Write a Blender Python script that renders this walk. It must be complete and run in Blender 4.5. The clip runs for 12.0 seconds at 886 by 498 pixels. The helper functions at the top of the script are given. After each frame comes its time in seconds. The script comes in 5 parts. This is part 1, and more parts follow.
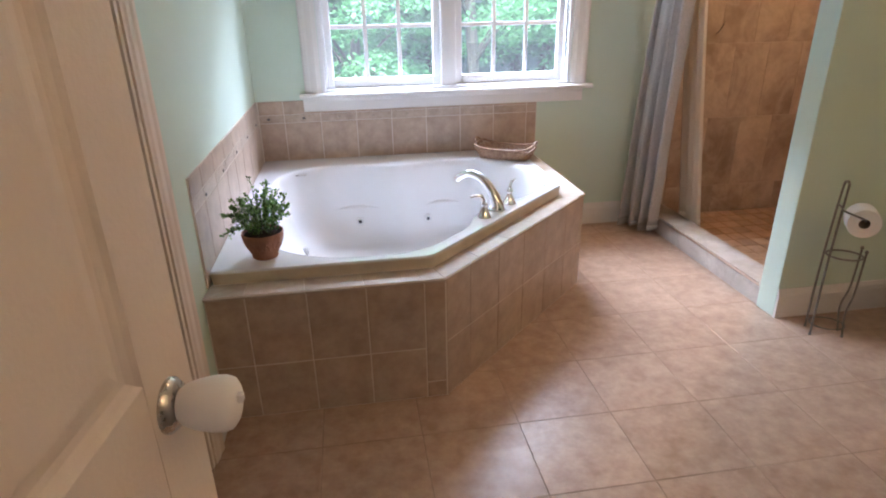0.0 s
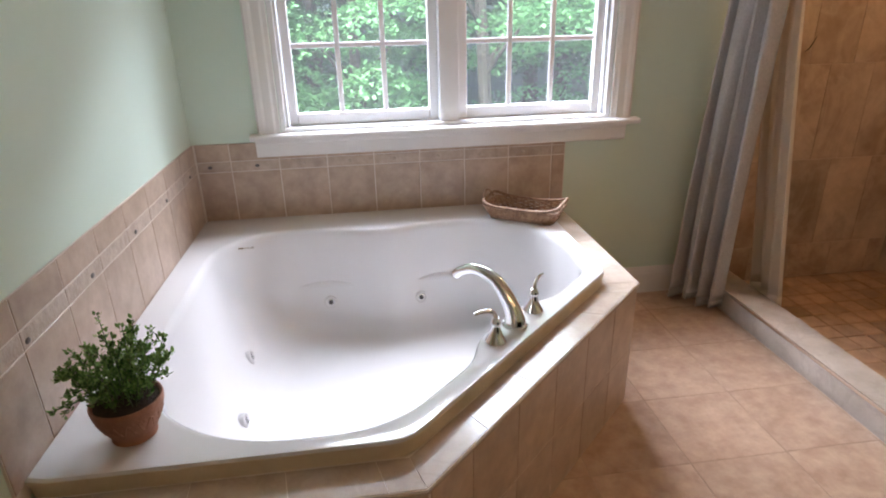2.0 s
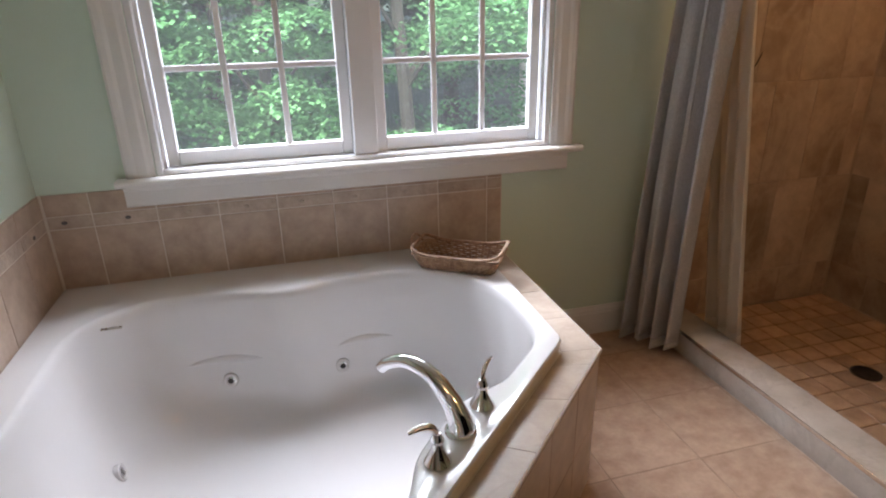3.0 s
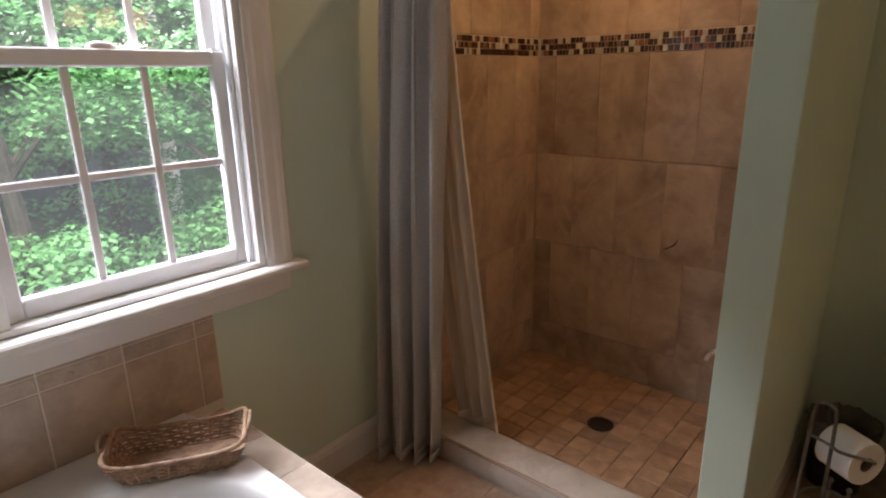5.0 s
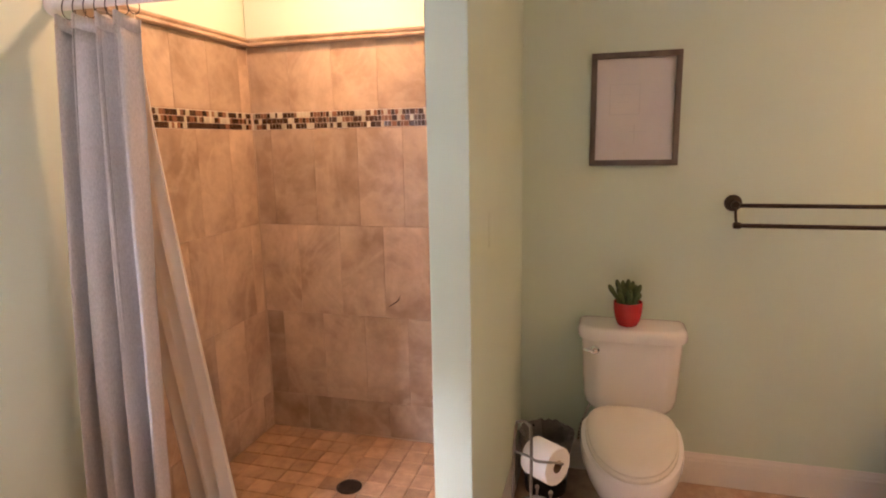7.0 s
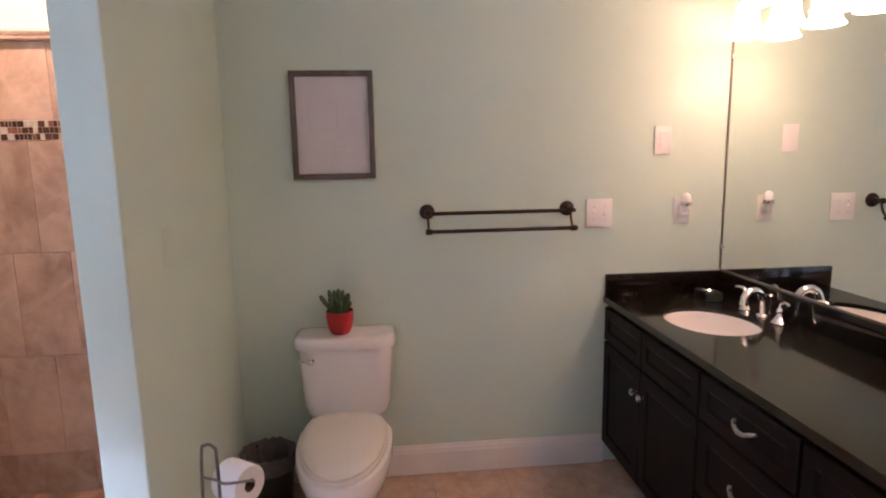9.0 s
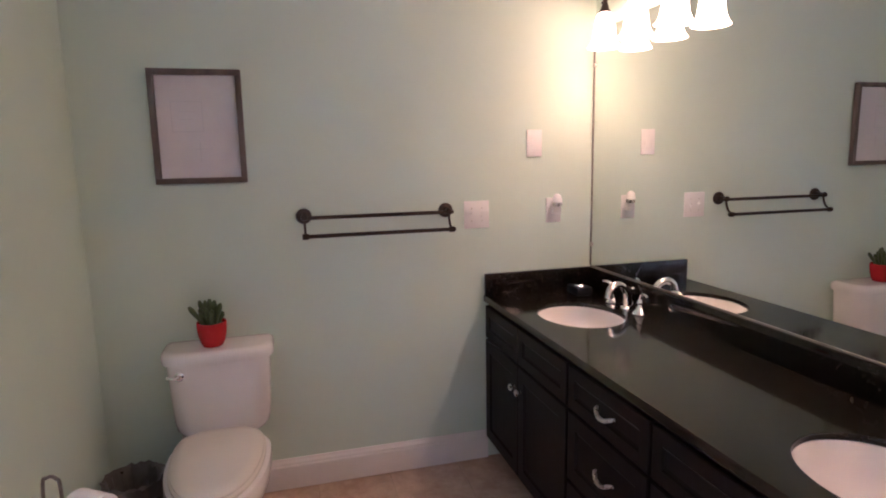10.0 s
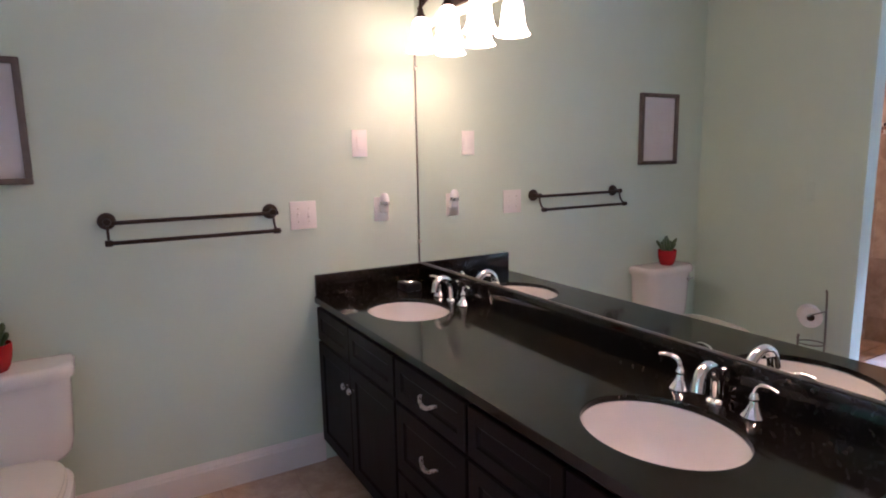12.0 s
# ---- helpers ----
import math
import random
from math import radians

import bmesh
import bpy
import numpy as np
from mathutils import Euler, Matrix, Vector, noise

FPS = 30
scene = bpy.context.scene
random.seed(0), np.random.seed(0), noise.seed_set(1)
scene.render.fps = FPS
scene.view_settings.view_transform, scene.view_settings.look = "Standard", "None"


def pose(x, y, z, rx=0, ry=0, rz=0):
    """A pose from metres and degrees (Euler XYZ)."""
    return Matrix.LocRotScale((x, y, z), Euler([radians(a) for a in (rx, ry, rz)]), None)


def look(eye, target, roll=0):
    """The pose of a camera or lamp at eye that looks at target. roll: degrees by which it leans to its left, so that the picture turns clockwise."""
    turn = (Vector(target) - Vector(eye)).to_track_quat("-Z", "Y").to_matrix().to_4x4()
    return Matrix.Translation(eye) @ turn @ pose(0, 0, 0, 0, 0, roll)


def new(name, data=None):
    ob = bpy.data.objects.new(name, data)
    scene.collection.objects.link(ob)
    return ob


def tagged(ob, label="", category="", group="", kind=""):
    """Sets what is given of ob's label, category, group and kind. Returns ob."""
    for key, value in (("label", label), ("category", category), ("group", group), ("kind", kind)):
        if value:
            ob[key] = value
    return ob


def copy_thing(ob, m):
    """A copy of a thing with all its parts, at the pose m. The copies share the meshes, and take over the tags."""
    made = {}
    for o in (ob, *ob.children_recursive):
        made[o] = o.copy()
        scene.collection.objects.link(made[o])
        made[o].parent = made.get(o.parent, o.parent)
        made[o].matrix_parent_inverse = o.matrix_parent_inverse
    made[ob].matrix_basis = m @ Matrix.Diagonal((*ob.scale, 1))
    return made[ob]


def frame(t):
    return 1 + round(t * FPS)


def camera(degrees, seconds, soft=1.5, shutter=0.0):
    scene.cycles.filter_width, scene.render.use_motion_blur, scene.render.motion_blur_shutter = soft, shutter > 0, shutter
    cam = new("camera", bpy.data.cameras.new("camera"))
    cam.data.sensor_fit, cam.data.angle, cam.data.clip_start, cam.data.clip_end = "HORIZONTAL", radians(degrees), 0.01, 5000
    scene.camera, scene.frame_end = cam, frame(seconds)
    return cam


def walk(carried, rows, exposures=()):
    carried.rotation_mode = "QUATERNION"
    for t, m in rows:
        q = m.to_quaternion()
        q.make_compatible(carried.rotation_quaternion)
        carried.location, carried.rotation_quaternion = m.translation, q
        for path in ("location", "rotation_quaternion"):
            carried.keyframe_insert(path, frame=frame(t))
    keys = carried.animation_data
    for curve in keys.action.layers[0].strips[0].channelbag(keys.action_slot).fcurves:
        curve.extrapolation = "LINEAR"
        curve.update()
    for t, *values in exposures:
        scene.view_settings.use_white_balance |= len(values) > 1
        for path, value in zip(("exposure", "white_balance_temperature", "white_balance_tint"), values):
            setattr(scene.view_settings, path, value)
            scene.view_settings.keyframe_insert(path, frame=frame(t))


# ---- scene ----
cam = camera(74.3, 12.0, soft=1.95)
METRES, EYE, TILT, LEAN, TURN = 2.6, 1.385, 0.0, 0.0, -8.7
ROWS = [
    (0.0, 0.0, 0.0, 0.0, -0.43, -22.69, 1.02),
    (0.5, 0.0156, 0.079, 0.0052, 0.46, -22.67, 1.11),
    (1.0, 0.0173, 0.167, 0.0034, 1.13, -22.63, 1.12),
    (1.5, 0.0103, 0.2607, 0.008, 1.26, -22.51, 1.16),
    (2.0, 0.0252, 0.3582, 0.008, 0.69, -22.26, 1.21),
    (2.5, 0.0326, 0.4428, 0.011, -1.71, -21.94, 1.2),
    (4.5, 0.0252, 0.7112, 0.0341, -31.8, -18.35, 0.93),
    (5.0, 0.0187, 0.7336, 0.0496, -40.66, -16.37, 1.05),
    (5.5, 0.0121, 0.7377, 0.0551, -48.48, -14.27, 1.02),
    (6.0, 0.0104, 0.7335, 0.062, -54.53, -12.49, 1.01),
    (6.5, 0.0136, 0.7225, 0.0608, -60.31, -11.21, 1.02),
    (7.0, 0.021, 0.6987, 0.0566, -65.88, -10.45, 1.05),
    (7.5, 0.0265, 0.6642, 0.0579, -71.17, -10.03, 1.03),
    (9.5, 0.0399, 0.5578, 0.0486, -92.1, -9.07, 1.03),
    (10.0, 0.0404, 0.5419, 0.0483, -96.87, -9.02, 1.05),
    (10.5, 0.0389, 0.5304, 0.0477, -101.34, -9.01, 0.99),
    (11.0, 0.0346, 0.5216, 0.0463, -105.26, -8.97, 1.01),
    (11.5, 0.0289, 0.5159, 0.0435, -108.68, -8.93, 1.02),
    (12.0, 0.0233, 0.509, 0.0405, -111.74, -8.93, 1.03),
]
walk(cam, [(t, pose(0, 0, EYE, TILT, LEAN, TURN) @ pose(METRES * x, METRES * y, METRES * z, 90 + pitch, roll, yaw)) for t, x, y, z, yaw, pitch, roll in ROWS],
     [(0.0, 4.17, 6050, 23), (1.5, 4.02, 6550, 24), (2.5, 3.34, 6900, 24), (4.4, 3.0, 7200, 24), (5.0, 2.95, 7400, 26), (5.6, 3.2, 7600, 28), (6.0, 3.7, 7700, 34), (6.5, 3.95, 7700, 38), (7.0, 4.72, 7150, 38), (7.6, 4.75, 6400, 39), (9.5, 4.55, 5450, 40), (12.0, 4.47, 5050, 37)])

# world, sun and exposure
world = bpy.data.worlds.new("overcast_sky")
scene.world = world
world.use_nodes = True
wn = world.node_tree
sky = wn.nodes.new("ShaderNodeTexSky")
sky.sky_type, sky.sun_disc = "NISHITA", False
sky.sun_elevation, sky.sun_rotation = radians(52), radians(200)
sky.air_density, sky.dust_density = 1.0, 2.0
wn.nodes["Background"].inputs["Strength"].default_value = 0.15
wn.links.new(sky.outputs["Color"], wn.nodes["Background"].inputs["Color"])
sun = new("sun", bpy.data.lights.new("sun", "SUN"))
sun.data.energy, sun.data.angle, sun.data.color = 2.1, radians(20), (1.0, 0.97, 0.92)
sun.matrix_world = look((0, 0, 20), (0.18, 0.6, 19.2))
# unseen area lamp added outside to strengthen the sky's light through the window
sky_fill = new("sky_fill_lamp", bpy.data.lights.new("sky_fill_lamp", "AREA"))
sky_fill.data.shape, sky_fill.data.size, sky_fill.data.size_y = "RECTANGLE", 10.5, 3.5
sky_fill.data.energy, sky_fill.data.color = 560.0, (0.74, 0.885, 1.0)
sky_fill.matrix_world = look((0.1, 6.7, 5.7), (0.6, 3.6, 1.4))


# ---- materials ----
def mat(name, c1, c2, scale=5.0, rough=0.5, metal=0.0, bump=0.0, bscale=60.0, fine=0.0, fscale=90.0, vary=0.0,
        spec=0.5, detail=5.0, coat=0.0, rvar=0.08, stretch=(1, 1, 1), veins=None, vscale=3.0, vamount=0.3, swirl=0.5, vwide=0.03, island=False, soft=0.18):
    """A painted, glazed or stony surface: two tones mixed by broad noise, fine grain, relief, gloss variation."""
    m = bpy.data.materials.new(name)
    m.use_nodes = True
    nt = m.node_tree
    N, L = nt.nodes, nt.links
    b = N["Principled BSDF"]
    geo = N.new("ShaderNodeNewGeometry")
    mp = N.new("ShaderNodeMapping")
    mp.inputs["Scale"].default_value = stretch
    L.new(geo.outputs["Position"], mp.inputs["Vector"])
    info = N.new("ShaderNodeObjectInfo")
    if vary:
        shift = N.new("ShaderNodeMath")
        shift.operation = "MULTIPLY"
        shift.inputs[1].default_value = 37.0
        L.new(info.outputs["Random"], shift.inputs[0])
        L.new(shift.outputs[0], mp.inputs["Location"])

    def tex(s, d):
        n = N.new("ShaderNodeTexNoise")
        n.inputs["Scale"].default_value, n.inputs["Detail"].default_value = s, d
        n.inputs["Roughness"].default_value = 0.6
        L.new(mp.outputs["Vector"], n.inputs["Vector"])
        return n

    n1 = tex(scale, detail)
    ramp = N.new("ShaderNodeValToRGB")
    ramp.color_ramp.elements[0].position, ramp.color_ramp.elements[1].position = 0.5 - soft, 0.5 + soft
    ramp.color_ramp.elements[0].color, ramp.color_ramp.elements[1].color = (*c1, 1), (*c2, 1)
    L.new(n1.outputs["Fac"], ramp.inputs["Fac"])
    col = ramp.outputs["Color"]
    if veins:
        w = tex(vscale, 8)
        w.inputs["Distortion"].default_value = swirl
        vr = N.new("ShaderNodeValToRGB")
        e = vr.color_ramp.elements
        e[0].position, e[1].position = 0.5 - vwide, 0.5 + vwide
        e[0].color = e[1].color = (0, 0, 0, 1)
        mid = e.new(0.5)
        mid.color = (vamount, vamount, vamount, 1)
        L.new(w.outputs["Fac"], vr.inputs["Fac"])
        mx = N.new("ShaderNodeMixRGB")
        mx.inputs["Color2"].default_value = (*veins, 1)
        L.new(vr.outputs["Color"], mx.inputs["Fac"])
        L.new(col, mx.inputs["Color1"])
        col = mx.outputs["Color"]
    hsv = N.new("ShaderNodeHueSaturation")
    L.new(col, hsv.inputs["Color"])
    val = N.new("ShaderNodeMath")
    val.operation = "MULTIPLY_ADD"
    val.inputs[1].default_value, val.inputs[2].default_value = 2 * vary, 1 - vary
    L.new(geo.outputs["Random Per Island"] if island else info.outputs["Random"], val.inputs[0])
    last = val.outputs[0]
    if fine:
        n2 = tex(fscale, 3)
        add = N.new("ShaderNodeMath")
        add.operation = "MULTIPLY_ADD"
        add.inputs[1].default_value = 2 * fine
        L.new(n2.outputs["Fac"], add.inputs[0])
        L.new(last, add.inputs[2])
        sub = N.new("ShaderNodeMath")
        sub.operation = "SUBTRACT"
        sub.inputs[1].default_value = fine
        L.new(add.outputs[0], sub.inputs[0])
        last = sub.outputs[0]
    L.new(last, hsv.inputs["Value"])
    L.new(hsv.outputs["Color"], b.inputs["Base Color"])
    rr = N.new("ShaderNodeMath")
    rr.operation = "MULTIPLY_ADD"
    rr.inputs[1].default_value, rr.inputs[2].default_value = 2 * rvar, max(0.0, rough - rvar)
    L.new(n1.outputs["Fac"], rr.inputs[0])
    L.new(rr.outputs[0], b.inputs["Roughness"])
    b.inputs["Metallic"].default_value = metal
    b.inputs["Specular IOR Level"].default_value = spec
    b.inputs["Coat Weight"].default_value = coat
    if bump:
        n3 = tex(bscale, 4)
        bp = N.new("ShaderNodeBump")
        bp.inputs["Strength"].default_value, bp.inputs["Distance"].default_value = bump, 0.01
        L.new(n3.outputs["Fac"], bp.inputs["Height"])
        L.new(bp.outputs["Normal"], b.inputs["Normal"])
    return m


def glow(name, color, strength):
    m = bpy.data.materials.new(name)
    m.use_nodes = True
    b = m.node_tree.nodes["Principled BSDF"]
    b.inputs["Base Color"].default_value = (0.9, 0.88, 0.82, 1)
    b.inputs["Emission Color"].default_value = (*color, 1)
    b.inputs["Emission Strength"].default_value = strength
    b.inputs["Roughness"].default_value = 0.4
    return m


def clear(name, color, rough, mix):
    """Thin glass with a faint veil of added glare haze and a mirror-like gloss by its angle."""
    m = bpy.data.materials.new(name)
    m.use_nodes = True
    N, L = m.node_tree.nodes, m.node_tree.links
    N.remove(N["Principled BSDF"])
    tr, gl, fr, mx = N.new("ShaderNodeBsdfTransparent"), N.new("ShaderNodeBsdfGlossy"), N.new("ShaderNodeFresnel"), N.new("ShaderNodeMixShader")
    tr.inputs["Color"].default_value = (*color, 1)
    gl.inputs["Roughness"].default_value = rough
    fr.inputs["IOR"].default_value = mix
    L.new(fr.outputs[0], mx.inputs[0])
    L.new(tr.outputs[0], mx.inputs[1])
    L.new(gl.outputs[0], mx.inputs[2])
    # milky veil: the haze of glare is mixed into the glass itself
    veil, veil_mix = N.new("ShaderNodeBsdfTranslucent"), N.new("ShaderNodeMixShader")
    veil_mix.inputs[0].default_value = 0.015
    L.new(mx.outputs[0], veil_mix.inputs[1])
    L.new(veil.outputs[0], veil_mix.inputs[2])
    L.new(veil_mix.outputs[0], N["Material Output"].inputs["Surface"])
    return m


def leafy(name, c1, c2, through_light=0.35):
    m = bpy.data.materials.new(name)
    m.use_nodes = True
    N, L = m.node_tree.nodes, m.node_tree.links
    b = N["Principled BSDF"]
    geo, ramp = N.new("ShaderNodeNewGeometry"), N.new("ShaderNodeValToRGB")
    ramp.color_ramp.elements[0].color, ramp.color_ramp.elements[1].color = (*c1, 1), (*c2, 1)
    L.new(geo.outputs["Random Per Island"], ramp.inputs["Fac"])
    L.new(ramp.outputs["Color"], b.inputs["Base Color"])
    b.inputs["Roughness"].default_value = 0.7
    b.inputs["Specular IOR Level"].default_value = 0.15
    t, mx = N.new("ShaderNodeBsdfTranslucent"), N.new("ShaderNodeMixShader")
    L.new(ramp.outputs["Color"], t.inputs["Color"])
    mx.inputs[0].default_value = through_light
    L.new(b.outputs[0], mx.inputs[1])
    L.new(t.outputs[0], mx.inputs[2])
    L.new(mx.outputs[0], N["Material Output"].inputs["Surface"])
    return m


PAINT = mat("mint_green_paint", (0.60, 0.718, 0.620), (0.64, 0.758, 0.660), 1.3, 0.6, bump=0.12, bscale=220, fine=0.015, fscale=300)
WHITE = mat("white_trim_paint", (0.78, 0.76, 0.74), (0.83, 0.81, 0.79), 3, 0.4, bump=0.06, bscale=90, fine=0.02)
VINYL = mat("white_vinyl", (0.80, 0.80, 0.81), (0.84, 0.84, 0.85), 4, 0.35, fine=0.01)
DOORP = mat("cream_door_paint", (0.79, 0.675, 0.575), (0.83, 0.715, 0.615), 3, 0.4, bump=0.08, bscale=120, fine=0.02)
CEIL = mat("ceiling_paint", (0.80, 0.80, 0.77), (0.84, 0.84, 0.81), 2, 0.85, bump=0.2, bscale=160)
FLOORT = mat("beige_floor_tile", (0.40, 0.260, 0.180), (0.555, 0.398, 0.298), 15, 0.33, bump=0.012, bscale=26, fine=0.12, fscale=42, vary=0.05, rvar=0.05, detail=6, soft=0.18)
GROUT = mat("brown_grout", (0.33, 0.225, 0.16), (0.50, 0.37, 0.28), 9, 0.85, bump=0.3, bscale=300, fine=0.05)
TUBT = mat("taupe_wall_tile", (0.405, 0.295, 0.222), (0.535, 0.412, 0.325), 13, 0.32, bump=0.012, bscale=28, fine=0.07, fscale=50, vary=0.05, rvar=0.04, detail=6, soft=0.16)
BORDER = mat("relief_border_tile", (0.40, 0.305, 0.24), (0.54, 0.435, 0.355), 22, 0.32, bump=0.35, bscale=55, vary=0.06)
PALEGR = mat("pale_grout", (0.66, 0.59, 0.52), (0.75, 0.68, 0.61), 14, 0.85, bump=0.25, bscale=300)
DECKT = mat("marbled_deck_tile", (0.44, 0.355, 0.29), (0.58, 0.49, 0.415), 8, 0.2, fine=0.03, vary=0.04, veins=(0.40, 0.32, 0.26), vscale=5, vamount=0.35)
TRAV = mat("travertine_tile", (0.31, 0.215, 0.148), (0.55, 0.42, 0.305), 4.2, 0.34, bump=0.03, bscale=28, fine=0.12, fscale=26, vary=0.17, veins=(0.70, 0.57, 0.44), vscale=2.8, vamount=0.26, swirl=0.7, vwide=0.075, detail=9, soft=0.16)
TRAVGR = mat("travertine_grout", (0.48, 0.36, 0.26), (0.56, 0.435, 0.325), 10, 0.85, bump=0.2, bscale=250)
PEBT = mat("tumbled_stone_tile", (0.27, 0.155, 0.088), (0.43, 0.27, 0.16), 14, 0.45, bump=0.1, bscale=45, fine=0.10, vary=0.2, detail=8)
CURBT = mat("grey_marble_curb", (0.46, 0.40, 0.34), (0.62, 0.56, 0.50), 6, 0.22, fine=0.04, veins=(0.36, 0.30, 0.26), vscale=4, vamount=0.25, detail=6)
MOS_D = mat("dark_brown_glass", (0.035, 0.018, 0.010), (0.08, 0.042, 0.022), 30, 0.12, vary=0.3)
MOS_M = mat("amber_glass_chip", (0.16, 0.065, 0.028), (0.26, 0.12, 0.055), 30, 0.3, vary=0.2)
MOS_L = mat("pale_glass_chip", (0.50, 0.48, 0.38), (0.60, 0.57, 0.47), 30, 0.12, vary=0.15)
ACRYL = mat("white_acrylic", (0.645, 0.63, 0.63), (0.665, 0.65, 0.65), 2, 0.13, rvar=0.02, coat=0.3)
ALMOND = mat("almond_tub_lip", (0.62, 0.52, 0.37), (0.72, 0.62, 0.47), 9, 0.4, fine=0.03)
PORC = mat("white_porcelain", (0.84, 0.81, 0.80), (0.86, 0.83, 0.82), 2, 0.12, rvar=0.02, coat=0.3)
SEATP = mat("ivory_plastic_seat", (0.77, 0.72, 0.65), (0.80, 0.75, 0.68), 3, 0.25)
CHROME = mat("polished_chrome", (0.82, 0.82, 0.84), (0.88, 0.88, 0.90), 3, 0.06, metal=1.0, rvar=0.02)
NICKEL = mat("brushed_nickel", (0.55, 0.52, 0.48), (0.66, 0.63, 0.58), 60, 0.28, metal=1.0)
ALU = mat("bright_aluminium", (0.80, 0.80, 0.80), (0.90, 0.90, 0.90), 200, 0.22, metal=1.0)
BRONZE = mat("oil_rubbed_bronze", (0.030, 0.020, 0.016), (0.055, 0.036, 0.026), 20, 0.36, metal=0.6)
WIRE = mat("pewter_wire", (0.17, 0.16, 0.15), (0.26, 0.25, 0.23), 30, 0.32, metal=0.9)
ESPR = mat("espresso_stained_wood", (0.0060, 0.0034, 0.0046), (0.0105, 0.0064, 0.0080), 10, 0.46, bump=0.05, bscale=70, fine=0.1, stretch=(1, 1, 0.15), spec=0.14)
GRAN = mat("black_granite", (0.0048, 0.0040, 0.0036), (0.0165, 0.0130, 0.0105), 75, 0.09, spec=0.4, fine=0.3, fscale=130, rvar=0.03, detail=4, soft=0.15)
GREYSTRIP = mat("dull_grey_strip", (0.20, 0.19, 0.165), (0.27, 0.255, 0.225), 30, 0.5, fine=0.05)
MIRROR = mat("silvered_mirror", (0.86, 0.88, 0.86), (0.87, 0.89, 0.87), 1, 0.0, metal=1.0, rvar=0.0)
CLOTH = mat("grey_linen_weave", (0.44, 0.42, 0.415), (0.575, 0.55, 0.545), 240, 0.9, bump=0.35, bscale=420, fine=0.12, fscale=320, stretch=(1, 1, 0.35))

TERRA = mat("terracotta", (0.30, 0.125, 0.075), (0.42, 0.20, 0.125), 18, 0.75, bump=0.35, bscale=60, fine=0.08)
REDP = mat("red_glazed_ceramic", (0.42, 0.012, 0.016), (0.52, 0.022, 0.024), 6, 0.24)
SOIL = mat("potting_soil", (0.03, 0.02, 0.014), (0.06, 0.04, 0.028), 90, 0.95, bump=0.8, bscale=140)
WICK = mat("woven_willow", (0.17, 0.080, 0.042), (0.38, 0.235, 0.14), 40, 0.55, bump=0.25, bscale=120, vary=0.2, island=True)
GREYW = mat("weathered_grey_wood", (0.10, 0.08, 0.072), (0.18, 0.15, 0.135), 20, 0.6, bump=0.2, bscale=90, fine=0.1, stretch=(1, 1, 0.3))
PAPER = mat("pale_print_paper", (0.66, 0.63, 0.65), (0.72, 0.69, 0.70), 5, 0.7, fine=0.02)
PRINT = mat("faint_grey_ink", (0.595, 0.57, 0.592), (0.635, 0.61, 0.625), 30, 0.7)
TISSUE = mat("soft_tissue", (0.82, 0.80, 0.79), (0.86, 0.84, 0.83), 20, 0.95, bump=0.3, bscale=180)
CARD = mat("brown_cardboard", (0.16, 0.10, 0.07), (0.22, 0.15, 0.10), 30, 0.9)
PLATEP = mat("white_switch_plastic", (0.86, 0.83, 0.82), (0.89, 0.86, 0.85), 4, 0.35)
SMOKE = mat("grey_bin_liner", (0.10, 0.09, 0.09), (0.17, 0.155, 0.15), 16, 0.35, bump=0.6, bscale=28)
BLACKP = mat("black_plastic", (0.012, 0.012, 0.012), (0.022, 0.021, 0.02), 10, 0.3)
DRAINM = mat("dark_bronze_drain", (0.035, 0.026, 0.02), (0.06, 0.045, 0.035), 30, 0.4, metal=0.7)
CARPET = mat("tan_carpet", (0.44, 0.34, 0.25), (0.54, 0.43, 0.33), 140, 0.95, bump=0.6, bscale=300)
CLOSETP = mat("closet_paint", (0.74, 0.66, 0.57), (0.79, 0.71, 0.62), 2, 0.8)
LEATHER = mat("dark_shoe_leather", (0.04, 0.026, 0.020), (0.09, 0.055, 0.04), 20, 0.35, vary=0.3)
TANLEA = mat("tan_shoe_leather", (0.26, 0.12, 0.07), (0.38, 0.20, 0.12), 20, 0.45, vary=0.2)
RUBBER = mat("pale_shoe_sole", (0.42, 0.38, 0.33), (0.52, 0.47, 0.41), 20, 0.7)
PANE = clear("window_glass", (0.97, 0.985, 0.97), 0.0, 1.45)
SHADE = glow("lit_frosted_glass", (1.0, 0.63, 0.32), 0.66)
BULB = glow("lit_bulb", (1.0, 0.67, 0.38), 2.4)
CANL = glow("recessed_bulb", (1.0, 0.62, 0.32), 15.5)
BOXLEAF = leafy("glossy_boxwood_leaf", (0.060, 0.14, 0.034), (0.24, 0.40, 0.12), 0.38)
LINER = leafy("cream_vinyl_liner", (0.82, 0.76, 0.67), (0.85, 0.79, 0.70), 0.5)
PEBGR = mat("shower_floor_grout", (0.30, 0.20, 0.128), (0.37, 0.255, 0.168), 14, 0.85, bump=0.2, bscale=250)
SUCC = mat("dusty_green_succulent", (0.05, 0.085, 0.032), (0.11, 0.16, 0.06), 30, 0.45)
MAPLE = leafy("spring_green_leaf", (0.060, 0.18, 0.075), (0.10, 0.26, 0.105), 0.5)
# darker leaf for the rear trees, with the woods' shade in its colour
SHADEDLEAF = leafy("shaded_green_leaf", (0.024, 0.068, 0.036), (0.05, 0.115, 0.06), 0.35)
BARK = mat("grey_brown_bark", (0.018, 0.017, 0.013), (0.045, 0.041, 0.033), 14, 0.9, bump=0.8, bscale=26, stretch=(1, 1, 0.25))
